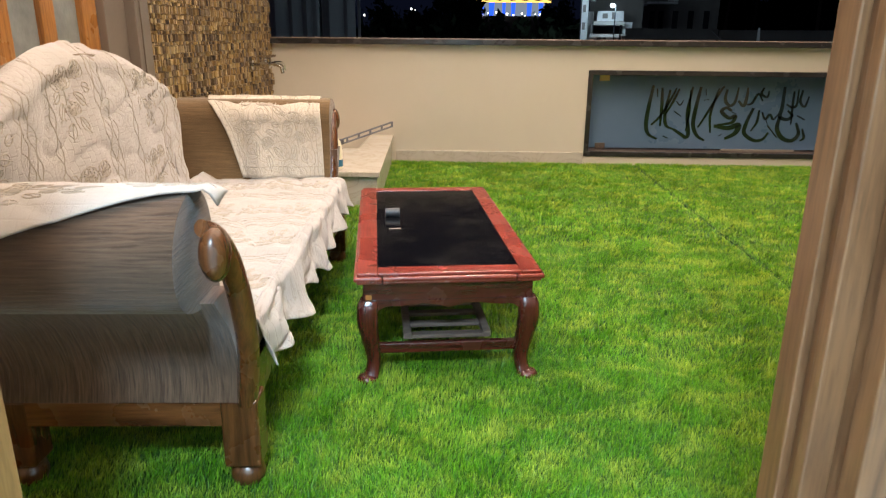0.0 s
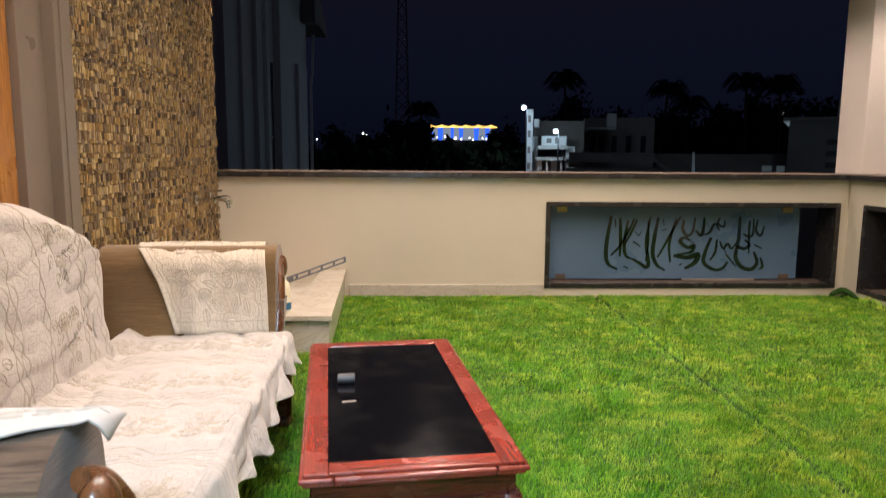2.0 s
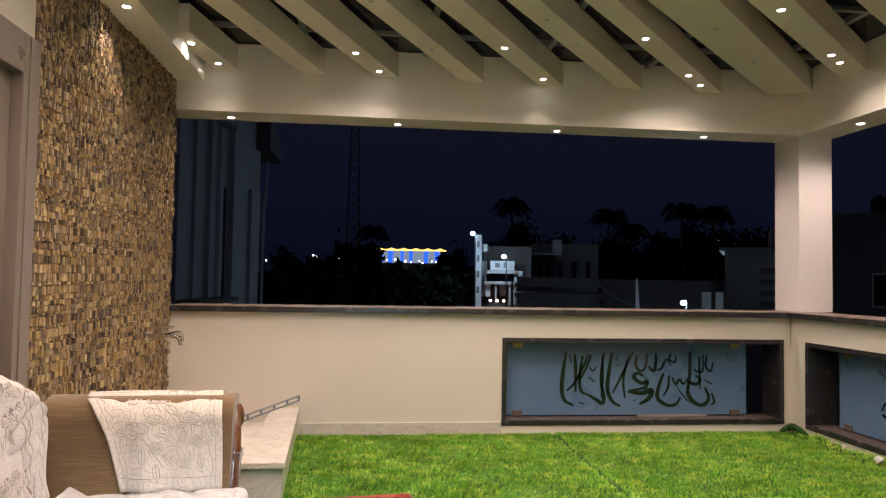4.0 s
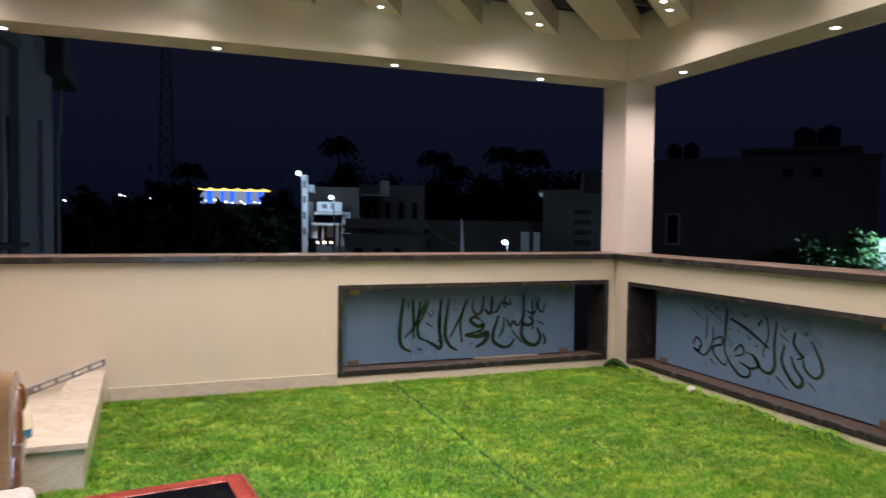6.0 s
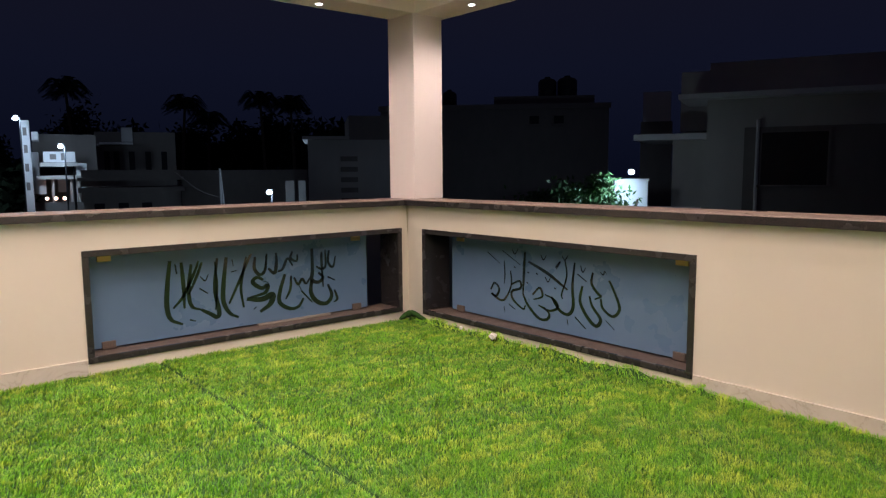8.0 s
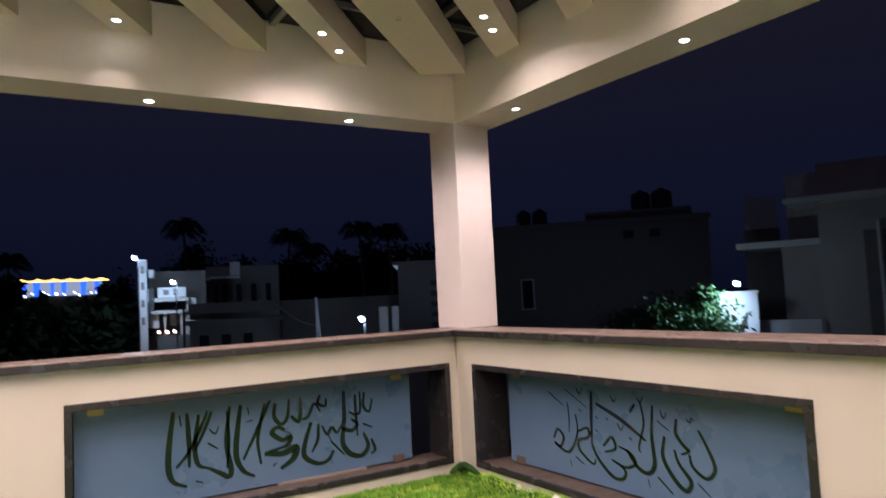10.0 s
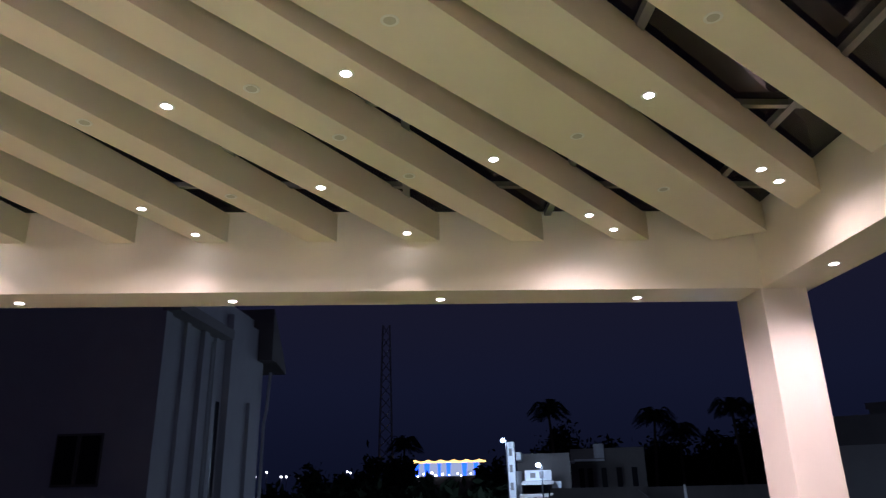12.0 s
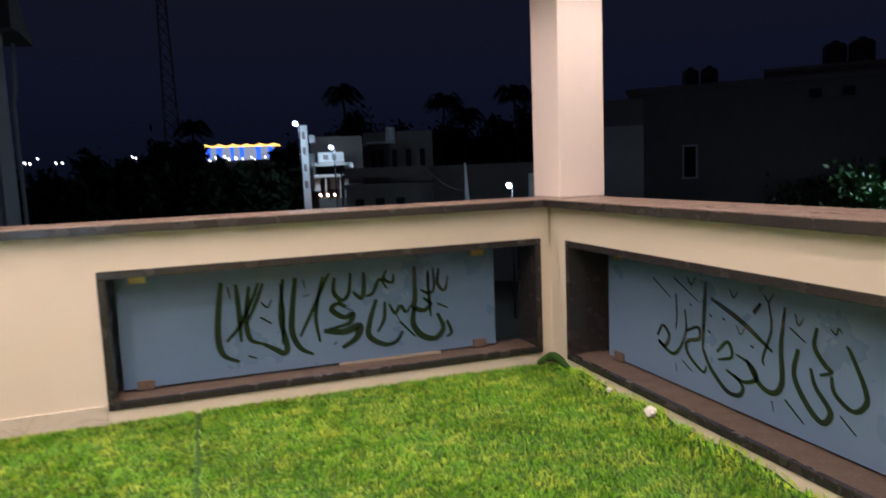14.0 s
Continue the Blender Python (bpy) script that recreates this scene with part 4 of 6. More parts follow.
for s, place in ((-1, "near"), (1, "far")):
    out = [(s * (INNER + p.x), p.y) for p in section.path] + [(s * (INNER + 0.03), 0.56), (s * (INNER - 0.035), 0.445)]
    bm = prism(out, (-0.44, 0.40), "x")
    ends = [e for e in bm.edges if abs(e.verts[0].co.x - e.verts[1].co.x) < 1e-6 and min(v.co.z for v in e.verts) > 0.56]
    bmesh.ops.bevel(bm, geom=ends, offset=0.032, segments=3, profile=0.5, affect="EDGES", clamp_overlap=True)
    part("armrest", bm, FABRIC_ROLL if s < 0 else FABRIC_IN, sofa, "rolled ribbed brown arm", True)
    # side panel: a hollow curve under the roll
    pan = [(0.15, 0.63), (0.105, 0.58), (0.05, 0.52), (0.015, 0.45), (-0.005, 0.38), (-0.002, 0.33), (0.012, 0.285), (-0.08, 0.285), (-0.06, 0.43), (0.012, 0.50), (0.03, 0.63)]
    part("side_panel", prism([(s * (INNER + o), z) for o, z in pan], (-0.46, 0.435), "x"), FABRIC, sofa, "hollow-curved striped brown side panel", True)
    part("side_rail", box(-0.50, 0.42, *sorted((s * (INNER - 0.075), s * (INNER + 0.004))), 0.205, 0.285, 0.006), SOFA_WOOD_X, sofa)
    # lyre-shaped front post: from the scroll at the roll's end down the arm's front to the leg
    x0 = 0.455 if s < 0 else 0.385
    line = spline([Vector((x0 - 0.01, s * (INNER + q), z)) for q, z in ((0.215, 0.835), (0.165, 0.80), (0.11, 0.71), (0.065, 0.60), (0.02, 0.48), (-0.005, 0.37), (-0.02, 0.275))], 5)
    line = [p + Vector((0.03 * math.sin(math.pi * i / (len(line) - 1)), 0, 0)) for i, p in enumerate(line)]
    wide = [0.022 + 0.014 * min(1, i / 9) for i in range(len(line))]
    part("front_post", sweep(line, wide, 12, 0.8), SOFA_WOOD, sofa, "curved polished front post", True)
    bm = bmesh.new()
    bmesh.ops.create_uvsphere(bm, u_segments=18, v_segments=12, radius=1, matrix=Matrix.Translation((x0 + 0.012, s * (INNER + 0.205), 0.772)) @ Matrix.Diagonal((0.035, 0.05, 0.066, 1)))
    part("scroll", bm, SOFA_WOOD, sofa, "turned scroll knob", True)
    for x, w in ((0.425, 0.052), (-0.20, 0.05)):
        leg = part("leg", box(x - w, x + w, s * (INNER - 0.042) - 0.048, s * (INNER - 0.042) + 0.048, 0.075, 0.285, 0.008), SOFA_WOOD, sofa)
        foot = lathe([(0.03, 0.0), (0.044, 0.012), (0.05, 0.035), (0.045, 0.058), (0.034, 0.068), (0.042, 0.073), (0.046, 0.08), (0.04, 0.088)], 18)
        bmesh.ops.translate(foot, verts=foot.verts, vec=(x, s * (INNER - 0.042), 0))
        part("foot", foot, SOFA_WOOD, leg, "turned ball foot", True)

# front rail with a bowed lower edge, seat and back
pts = [(-1.02 + 2.04 * i / 24, 0.20 + 0.045 * math.sin(math.pi * i / 24) ** 0.5) for i in range(25)] + [(1.02, 0.34), (-1.02, 0.34)]
part("front_rail", prism(pts, (0.40, 0.45), "x"), SOFA_WOOD, sofa, "shaped front rail")
bm = box(-0.36, 0.44, -1.03, 1.03, 0.33, 0.455, 0.035)
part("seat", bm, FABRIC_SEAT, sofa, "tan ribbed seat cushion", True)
pts = [(-1.06 + 2.12 * i / 40, arch(-1.06 + 2.12 * i / 40) + 0.012) for i in range(41)]
outline = [(y, max(0.868, z - 0.07)) for y, z in pts] + [(1.06, 0.25), (-1.06, 0.25)]
bm = prism(outline, (-0.50, -0.42), "x")
for v in bm.verts:
    v.co.x -= 0.05 * (v.co.z - 0.3)
part("back_frame", bm, SOFA_WOOD, sofa, "dark arched back frame", True)
outline = [(y, z - 0.03) for y, z in pts if -0.95 < y < 0.68] + [(0.66, 0.42), (-0.95, 0.42)]
bm = prism(outline, (-0.40, -0.255), "x")
for v in bm.verts:
    v.co.x -= 0.10 * max(0, v.co.z - 0.42)
part("backrest", bm, FABRIC_IN, sofa, "padded brown back", True)


def on_cloth(at, u, v, ripple, scale, lift=0.0):
    """A place on a laid cloth, creases included."""
    e = 0.012
    p = Vector(at(u, v))
    du = Vector(at(min(1, u + e), v)) - Vector(at(max(0, u - e), v))
    dv = Vector(at(u, min(1, v + e))) - Vector(at(u, max(0, v - e)))
    nrm = du.cross(dv)
    nrm = nrm.normalized() if nrm.length > 1e-9 else Vector((0, 0, 1))
    h = noise.noise(p * scale) + 0.5 * noise.noise(p * scale * 2.7 + Vector((3, 1, 7)))
    crease = 1 - abs(noise.noise(Vector((p.x * 3 + p.y * 2, p.y * 3 - p.z * 4, p.z * 5)) * 1.3 + Vector((9, 4, 2)))) * 2.2
    return p + nrm * (ripple * (h + 1.3 * max(0, crease) ** 3) - lift)


def loop(cx, cy, long, wide, turn, tip=0.6):
    """A petal or leaf outline from its base, pointing along turn (degrees)."""
    a = radians(turn)
    out = []
    for k in range(17):
        s = k / 16
        x = math.sin(math.pi * s) ** tip * 0.5 * (1 - math.cos(2 * math.pi * s)) ** 0.35 * long
        y = wide * math.sin(2 * math.pi * s)
        out.append((cx + x * math.cos(a) - y * math.sin(a), cy + x * math.sin(a) + y * math.cos(a)))
    return out


def bloom():
    """Outlines of one woven spray: two flowers, a bud, leaves and stems; about one unit across."""
    lines = []
    for cx, cy, s in ((-0.12, 0.08, 1.0), (0.24, 0.16, 0.75), (0.02, -0.24, 0.6)):
        for t in (30, 62, 92, 122, 152):
            lines.append(loop(cx, cy, 0.36 * s, 0.10 * s, t))
            lines.append([((x - cx) * 0.6 + cx, (y - cy) * 0.6 + cy) for x, y in lines[-1]])
        lines.append([(cx + 0.05 * s * math.cos(k * 0.63), cy + 0.04 * s * math.sin(k * 0.63)) for k in range(11)])
    for cx, cy, t, s in ((-0.2, 0.02, 200, 0.30), (-0.18, -0.1, 232, 0.32), (0.12, -0.02, 318, 0.34), (0.3, 0.04, 345, 0.24), (0.1, -0.3, 300, 0.3), (-0.08, -0.34, 246, 0.28), (-0.34, 0.16, 150, 0.24)):
        lines.append(loop(cx, cy, s, 0.06, t, 0.9))
        a = radians(t)
        lines.append([(cx + s * k / 5 * math.cos(a), cy + s * k / 5 * math.sin(a)) for k in range(5)])
    lines.append([(-0.12 + 0.02 * k, 0.06 - 0.07 * k) for k in range(8)])
    return lines


def woven(cloth, at, lines, ripple, scale, size=0.0036, name="flower_pattern"):
    """Raised tan outlines, each a line of (u, v), lying on a cloth."""
    bm = bmesh.new()
    for line in lines:
        pts = [on_cloth(at, u, v, ripple, scale, 0.0024) for u, v in line if 0.01 < u < 0.99 and 0.01 < v < 0.99]
        if len(pts) > 2:
            sweep(pts, size, 5, bm=bm)
    ob = part(name, bm, THREAD, cloth, "", True)
    return tagged(ob, "tan woven flower outlines" if "flower" in name else "tan woven bands", kind="stuff")


def sprays(spots):
    """Blooms at (u, v, width, height, turn) on a cloth."""
    out = []
    for u, v, w, h, turn in spots:
        c, s = math.cos(radians(turn)), math.sin(radians(turn))
        out += [[(u + w * (x * c - y * s), v + h * (x * s + y * c)) for x, y in line] for line in bloom()]
    return out


def throw(name, at, nu, nv, mat, label, ripple=0.006, scale=7.0, thick=0.005):
    """A laid cloth: at(u, v) in the sofa's axes, with soft creases along its normal."""
    bm = bmesh.new()
    vs = [[bm.verts.new(on_cloth(at, i / nu, j / nv, ripple, scale)) for j in range(nv + 1)] for i in range(nu + 1)]
    for i in range(nu):
        for j in range(nv):
            bm.faces.new((vs[i][j], vs[i + 1][j], vs[i + 1][j + 1], vs[i][j + 1]))
    me = bpy.data.meshes.new(name)
    bmesh.ops.recalc_face_normals(bm, faces=bm.faces)
    bm.to_mesh(me)
    bm.free()
    me.materials.append(mat)
    me.polygons.foreach_set("use_smooth", [True] * len(me.polygons))
    ob = new(name, me)
    ob.matrix_world = SOFA
    mod = ob.modifiers.new("thickness", "SOLIDIFY")
    mod.thickness, mod.offset = thick, 0.0
    return tagged(ob, label, "sofa throw")


def back_at(u, v):
    y = -0.99 + 1.68 * u
    top = arch(y) + 0.024
    if v < 0.12:
        k = v / 0.12
        return (-0.307 - 0.10 * (top - 0.42) - 0.05 * (1 - k), y, top - 0.05 * (1 - k) ** 2)
    k = (v - 0.12) / 0.88
    z = top + (0.455 - top) * k
    x = -0.232 - 0.10 * (z - 0.42) - 0.075 * (1 - min(1, k / 0.10)) ** 2
    sway = 0.03 * k * math.sin(u * 3.0) + (0.02 * math.sin(k * 7) if u > 0.93 else 0)
    return (x + 0.012 * math.sin(9 * u + 4 * k), y + sway, z)


def seat_at(u, v):
    y = -0.90 + 1.93 * u
    if v < 0.64:
        k = v / 0.64
        x = -0.29 + 0.72 * k
        return (x, y * (1 - 0.02 * k), 0.490 + 0.035 * max(0, 1 - k * 9) + 0.008 * math.sin(5 * u + 3 * k))
    k = (v - 0.64) / 0.36
    wave = math.sin(y * 24 + 0.9 * math.sin(y * 7)) * 0.65 + 0.35 * math.sin(y * 13 + 1)
    drop = 0.12 + 0.024 * wave + 0.012 * math.sin(4 * u)
    a = min(1.0, k / 0.35) * math.pi / 2
    x = 0.43 + 0.045 * math.sin(a) + k * k * (0.03 + 0.035 * wave)
    z = 0.490 - 0.045 * (1 - math.cos(a)) - max(0, (k - 0.25) / 0.75) * drop
    return (x, y + 0.012 * k * math.sin(y * 23), z)


def near_at(u, v):
    x = -0.44 + 0.905 * u
    last = 0.78 - 0.36 * u ** 1.1
    first = 0.27 + 0.07 * u
    s = first + (last - first) * v
    p = section(s)
    lift = 0.014
    q = section(min(1, s + 0.02)) - section(max(0, s - 0.02))
    nx, nz = -q.y, q.x
    ln = math.hypot(nx, nz) or 1
    droop = 0.03 * max(0, (u - 0.965) / 0.035) ** 1.5 * (0.5 + v)
    return (x, -(INNER + p.x + nx / ln * lift), p.y + nz / ln * lift - droop)


def far_at(u, v):
    s = 0.66 - 0.63 * v
    left = -0.27 + 0.20 * max(0, (v - 0.45) / 0.55)
    right = 0.335 + 0.05 * max(0, v - 0.3)
    x = left + (right - left) * u
    p = section(s)
    fold = 0.034 * max(0, v - 0.42) * (1 + math.sin(u * 15 + 4 * v)) * (1 - 0.8 * u)
    if v > 0.42:
        return (x, INNER + p.x - 0.016 - fold, p.y - 0.01)
    q = section(min(1, s + 0.02)) - section(max(0, s - 0.02))
    ln = math.hypot(q.x, q.y) or 1
    return (x, INNER + p.x - q.y / ln * 0.012, p.y + q.x / ln * 0.012)


back_throw = throw("back_throw", back_at, 110, 70, CLOTH_BACK, "cream woven cotton throw over the arched sofa back", 0.009, 5.0)
seat_throw = throw("seat_throw", lambda u, v: seat_at(u, v * 0.66), 150, 60, CLOTH_SEAT, "creased cream cotton throw on the seat with a wavy hem", 0.014)
hem = throw("hem", lambda u, v: seat_at(u, 0.66 + 0.34 * v), 190, 34, CLOTH_SEAT, "", 0.014)
for key in ("category",):
    del hem[key]
hem.parent = seat_throw
hem.matrix_parent_inverse = seat_throw.matrix_world.inverted()
tagged(hem, "wavy hanging hem")
near_throw = throw("arm_throw", near_at, 60, 50, CLOTH_NEAR, "pale cotton cloth draped over the rolled arm", 0.004)
woven(near_throw, near_at, sprays([(0.2, 0.62, 0.3, 0.34, 80), (0.55, 0.55, 0.3, 0.34, 100), (0.85, 0.5, 0.24, 0.34, 70)]), 0.004, 7.0, 0.0020)
far_throw = throw("arm_throw", far_at, 60, 60, CLOTH_ARM, "cream flowered cotton cloth hanging over the arm", 0.004)

HOLE = material("dark_hole", (0.02, 0.012, 0.01), 0.9)
for u, v, r in ((0.885, 0.62, 0.010), (0.905, 0.57, 0.006)):
    bm = bmesh.new()
    bmesh.ops.create_icosphere(bm, subdivisions=2, radius=r, matrix=Matrix.Translation(on_cloth(back_at, u, v, 0.009, 5.0, 0.0)) @ Matrix.Diagonal((0.45, 1.0, 1.5, 1)))
    for p in bm.verts:
        p.co.z += 0.006 * noise.noise(p.co * 90)
    part("worn_hole", bm, HOLE, back_throw, "small dark worn hole").matrix_parent_inverse = Matrix()

# woven patterns: flower columns down the back, wavy bands across the seat, one big spray on the far arm
woven(back_throw, back_at, sprays([(u, v, 0.17, -0.36, 8 * math.sin(9 * u + 20 * v)) for u in (0.10, 0.43, 0.77) for v in (0.30, 0.72)]), 0.009, 5.0, 0.0026)
bands = []
for u in (0.02, 0.205, 0.235, 0.335, 0.525, 0.555, 0.665, 0.865, 0.895, 0.97):
    bands.append([(u + 0.006 * math.sin(v * 40), 0.12 + 0.87 * v) for v in (k / 60 for k in range(61))])
    bands.append([(u + 0.012 - 0.006 * math.sin(v * 40), 0.12 + 0.87 * v) for v in (k / 60 for k in range(61))])
woven(back_throw, back_at, bands, 0.009, 5.0, 0.0025, "woven_band")
on_seat = lambda u, v: seat_at(u, v * 0.66)
woven(seat_throw, on_seat, sprays([(u, v, 0.12, 0.25, 90 + 20 * math.sin(30 * u + 8 * v)) for u in (0.12, 0.38, 0.62, 0.88) for v in (0.14, 0.38, 0.62, 0.86)]), 0.014, 7.0, 0.0026)
bands = []
for u in (0.03, 0.225, 0.265, 0.475, 0.525, 0.735, 0.775, 0.965):
    for w in (0.0, 0.012, 0.024):
        bands.append([(u + w + 0.005 * math.sin(v * 30 + 60 * w), v) for v in (k / 60 for k in range(61))])
woven(seat_throw, on_seat, bands, 0.014, 7.0, 0.0024, "woven_band")
woven(far_throw, far_at, sprays([(0.50, 0.40, 0.66, -0.52, 0), (0.36, 0.78, 0.5, -0.34, 20), (0.78, 0.74, 0.42, -0.36, -15)]), 0.004, 7.0, 0.0036)
bands = [[(0.06, v) for v in (k / 40 for k in range(41))], [(0.94, v) for v in (k / 40 for k in range(41))], [(0.10 + 0.015 * math.sin(v * 50), v) for v in (k / 60 for k in range(61))], [(0.90 + 0.015 * math.sin(v * 50), v) for v in (k / 60 for k in range(61))], [(u, 0.95) for u in (k / 40 for k in range(41))]]
woven(far_throw, far_at, bands, 0.004, 7.0, 0.003, "woven_band")

# ---- artificial turf: two sheets with a seam ----
SEAM = -2.45


def turf(x0, x1, y0, y1, label, seed):
    rng = np.random.default_rng(seed)
    top = tagged(new("artificial_turf", mesh_of("turf_backing", box(x0, x1, y0, y1, FLOOR + 0.001, FLOOR + 0.006), TURF_BASE)), label, "artificial grass", kind="stuff")
    xs, ys, size = [], [], []
    for a, b, density, w in ((y0, -4.4, 36000, 0.52), (-4.4, -2.8, 19000, 0.78), (-2.8, y1, 9000, 1.3)):
        a, b = max(a, y0), min(b, y1)
        k = int((x1 - x0) * (b - a) * density)
        xs.append(rng.uniform(x0, x1, k)), ys.append(rng.uniform(a, b, k)), size.append(np.full(k, w))
    x, y, w = np.concatenate(xs), np.concatenate(ys), np.concatenate(size)
    k = len(x)
    # the pile lies in combed patches
    f = 0.4 * np.sin(x * 5.1 + 2.0 * np.sin(y * 4.3)) + 0.6 * np.sin(y * 8.3 + 1.7 * np.sin(x * 6.9 + 1)) + 0.8 * np.sin(x * 9.1 + y * 7.3 + 2 * np.sin(y * 5.1)) + 0.9 * np.sin(x * 17 - y * 13 + 2 * np.sin(x * 11))
    turn = 0.5 * f + rng.normal(0, 1.1, k) + 0.6
    lean = np.abs(rng.normal(0.5, 0.25, k)) + 0.07 * f
    tall = rng.uniform(0.021, 0.035, k) * (1 + 0.1 * np.sin(x * 5 + y * 3))
    base = np.full(k, FLOOR + 0.004)
    rim_up = np.clip((x + 0.085) / 0.06, 0, 1) * np.where(y > -3.2, 1, 0.5) if x1 > -0.5 else np.zeros(k)
    base = base + rim_up * (0.05 + 0.014 * np.sin(y * 9) + 0.008 * np.sin(y * 23))
    ridge = np.exp(-((x - SEAM) / 0.05) ** 2)
    tall = tall * (1 + 0.35 * ridge)
    lean = lean + 0.25 * ridge
    face = turn + rng.uniform(-1.2, 1.2, k) + math.pi / 2
    hx, hy = np.cos(face) * 0.0021 * w, np.sin(face) * 0.0021 * w
    dx, dy = np.cos(turn) * np.sin(lean) * tall, np.sin(turn) * np.sin(lean) * tall
    dz = np.cos(lean) * tall
    v = np.empty((k, 5, 3), np.float32)
    v[:, 0] = np.stack([x - hx, y - hy, base], 1)
    v[:, 1] = np.stack([x + hx, y + hy, base], 1)
    v[:, 2] = np.stack([x + dx * 0.45 + hx * 0.9, y + dy * 0.45 + hy * 0.9, base + dz * 0.62], 1)
    v[:, 3] = np.stack([x + dx * 0.45 - hx * 0.9, y + dy * 0.45 - hy * 0.9, base + dz * 0.62], 1)
    v[:, 4] = np.stack([x + dx * 1.15, y + dy * 1.15, base + dz], 1)
    i = (np.arange(k) * 5)[:, None]
    tri = np.concatenate([i + [0, 1, 2], i + [0, 2, 3], i + [3, 2, 4]], 1).reshape(-1, 3)
    me = bpy.data.meshes.new("blades")
    me.vertices.add(k * 5)
    me.vertices.foreach_set("co", v.ravel())
    me.loops.add(tri.size)
    me.loops.foreach_set("vertex_index", tri.ravel().astype(np.int32))
    me.polygons.add(len(tri))
    me.polygons.foreach_set("loop_start", np.arange(0, tri.size, 3, dtype=np.int32))
    me.update(calc_edges=True)
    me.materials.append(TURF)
    ob = new("blades", me)
    ob.parent = top
    tagged(ob, kind="stuff")
    return top


turf(-5.98, SEAM - 0.014, -5.98, -0.004, "bright green artificial turf sheet with combed pile", 1)
turf(SEAM + 0.02, -0.015, -5.98, -0.004, "bright green artificial turf sheet butted at a seam", 2)

# Dark strip added below the open seam; the gap's shade is its colour.
setting("seam_tape", box(SEAM - 0.05, SEAM + 0.05, -5.98, -0.01, FLOOR + 0.0002, FLOOR + 0.0009), TURF_BASE, "dark strip added under the turf seam for its shaded gap")

hump = bmesh.new()
rows = []
for i in range(121):
    y = -5.97 + 5.9 * i / 120
    up = (0.05 + 0.014 * math.sin(y * 9) + 0.008 * math.sin(y * 23)) * (1 if y > -3.2 else 0.5)
    rows.append([hump.verts.new(c) for c in ((-0.088, y, FLOOR + 0.003), (-0.05, y, FLOOR + 0.003 + up * 0.55), (-0.022, y, FLOOR + up), (-0.015, y, FLOOR + 0.002))])
for a, b in zip(rows, rows[1:]):
    for k in range(3):
        hump.faces.new((a[k], b[k], b[k + 1], a[k + 1]))
setting("turf_edge", hump, TURF_BASE, "turned-up dark turf edge along the parapet", True)

# curled turf corner and litter by the glass
curl = bmesh.new()
sweep(spline([Vector((-0.15, -0.06, -0.01)), Vector((-0.07, -0.07, 0.03)), Vector((-0.04, -0.15, 0.04)), Vector((-0.03, -0.30, 0.0))], 6), [0.016 + 0.016 * math.sin(math.pi * i / 18) for i in range(19)], 10, bm=curl)
for v in curl.verts:
    v.co += Vector((0, 0, 1)) * 0.012 * noise.noise(v.co * 40)
single("turf_corner", curl, TURF_BASE, "curled dark green turf corner against the wall", "artificial grass", smooth=True)
scr = bmesh.new()
bmesh.ops.create_icosphere(scr, subdivisions=2, radius=0.03, matrix=Matrix.Translation((-0.075, -1.29, 0.028)))
for v in scr.verts:
    v.co += (v.co - Vector((-0.075, -1.29, 0.028))) * 0.9 * noise.noise(v.co * 70)
single("paper_ball", scr, PAPER, "crumpled white paper scrap on the turf", "litter")
scr = bmesh.new()
bmesh.ops.create_icosphere(scr, subdivisions=2, radius=0.016, matrix=Matrix.Translation((-0.08, -0.88, 0.03)))
for v in scr.verts:
    v.co += (v.co - Vector((-0.08, -0.88, 0.03))) * 0.8 * noise.noise(v.co * 90)
single("paper_ball", scr, PAPER, "tiny pale paper scrap on the turf", "litter")

# ---- stone chips on the west wall ----
random.seed(11)


def chip(verts, faces, y, z, w, h, depth):
    k = len(verts)
    skew = random.uniform(-0.004, 0.004)
    tilt = random.uniform(-0.006, 0.006)
    for dx, g in ((-0.02, 0.0), (depth, 0.0018)):
        for sy, sz in ((0, 0), (1, 0), (1, 1), (0, 1)):
            verts.append((WX + dx + (tilt * (sy - 0.5) + random.uniform(-0.002, 0.002) if g else 0), y + g + sy * (w - 2 * g) + skew * sz, z + g + sz * (h - 2 * g)))
    faces.extend([(k + 4, k + 5, k + 6, k + 7), (k, k + 4, k + 7, k + 3), (k + 1, k + 2, k + 6, k + 5), (k, k + 1, k + 5, k + 4), (k + 3, k + 7, k + 6, k + 2)])


pieces, verts, faces = [], [], []
z = FLOOR
while z < 3.19:
    h = random.choice((0.022, 0.03, 0.038, 0.05))
    h = min(h, 3.21 - z)
    y = -2.69
    while y < -0.01:
        w = min(random.choice((0.011, 0.014, 0.018, 0.024, 0.032)), -y)
        zz = z + random.uniform(-0.004, 0.004)
        depth = random.choice((0.0, 0.004, 0.008, 0.013, 0.02))
        if y < -2.52 and 0.95 < z < 1.85:
            pieces.append((y, zz, w, h, depth))
        else:
            chip(verts, faces, y, zz, w - 0.002, h - 0.002, depth)
        y += w
    z += h
me = bpy.data.meshes.new("stone_chips")
me.from_pydata(verts, [], faces)
me.materials.append(STONE)
ob = new("stone_chips", me)
ob.parent = clad
tagged(ob, "small split stone chips in ochre, brown and grey", kind="stuff")
shapes = {}
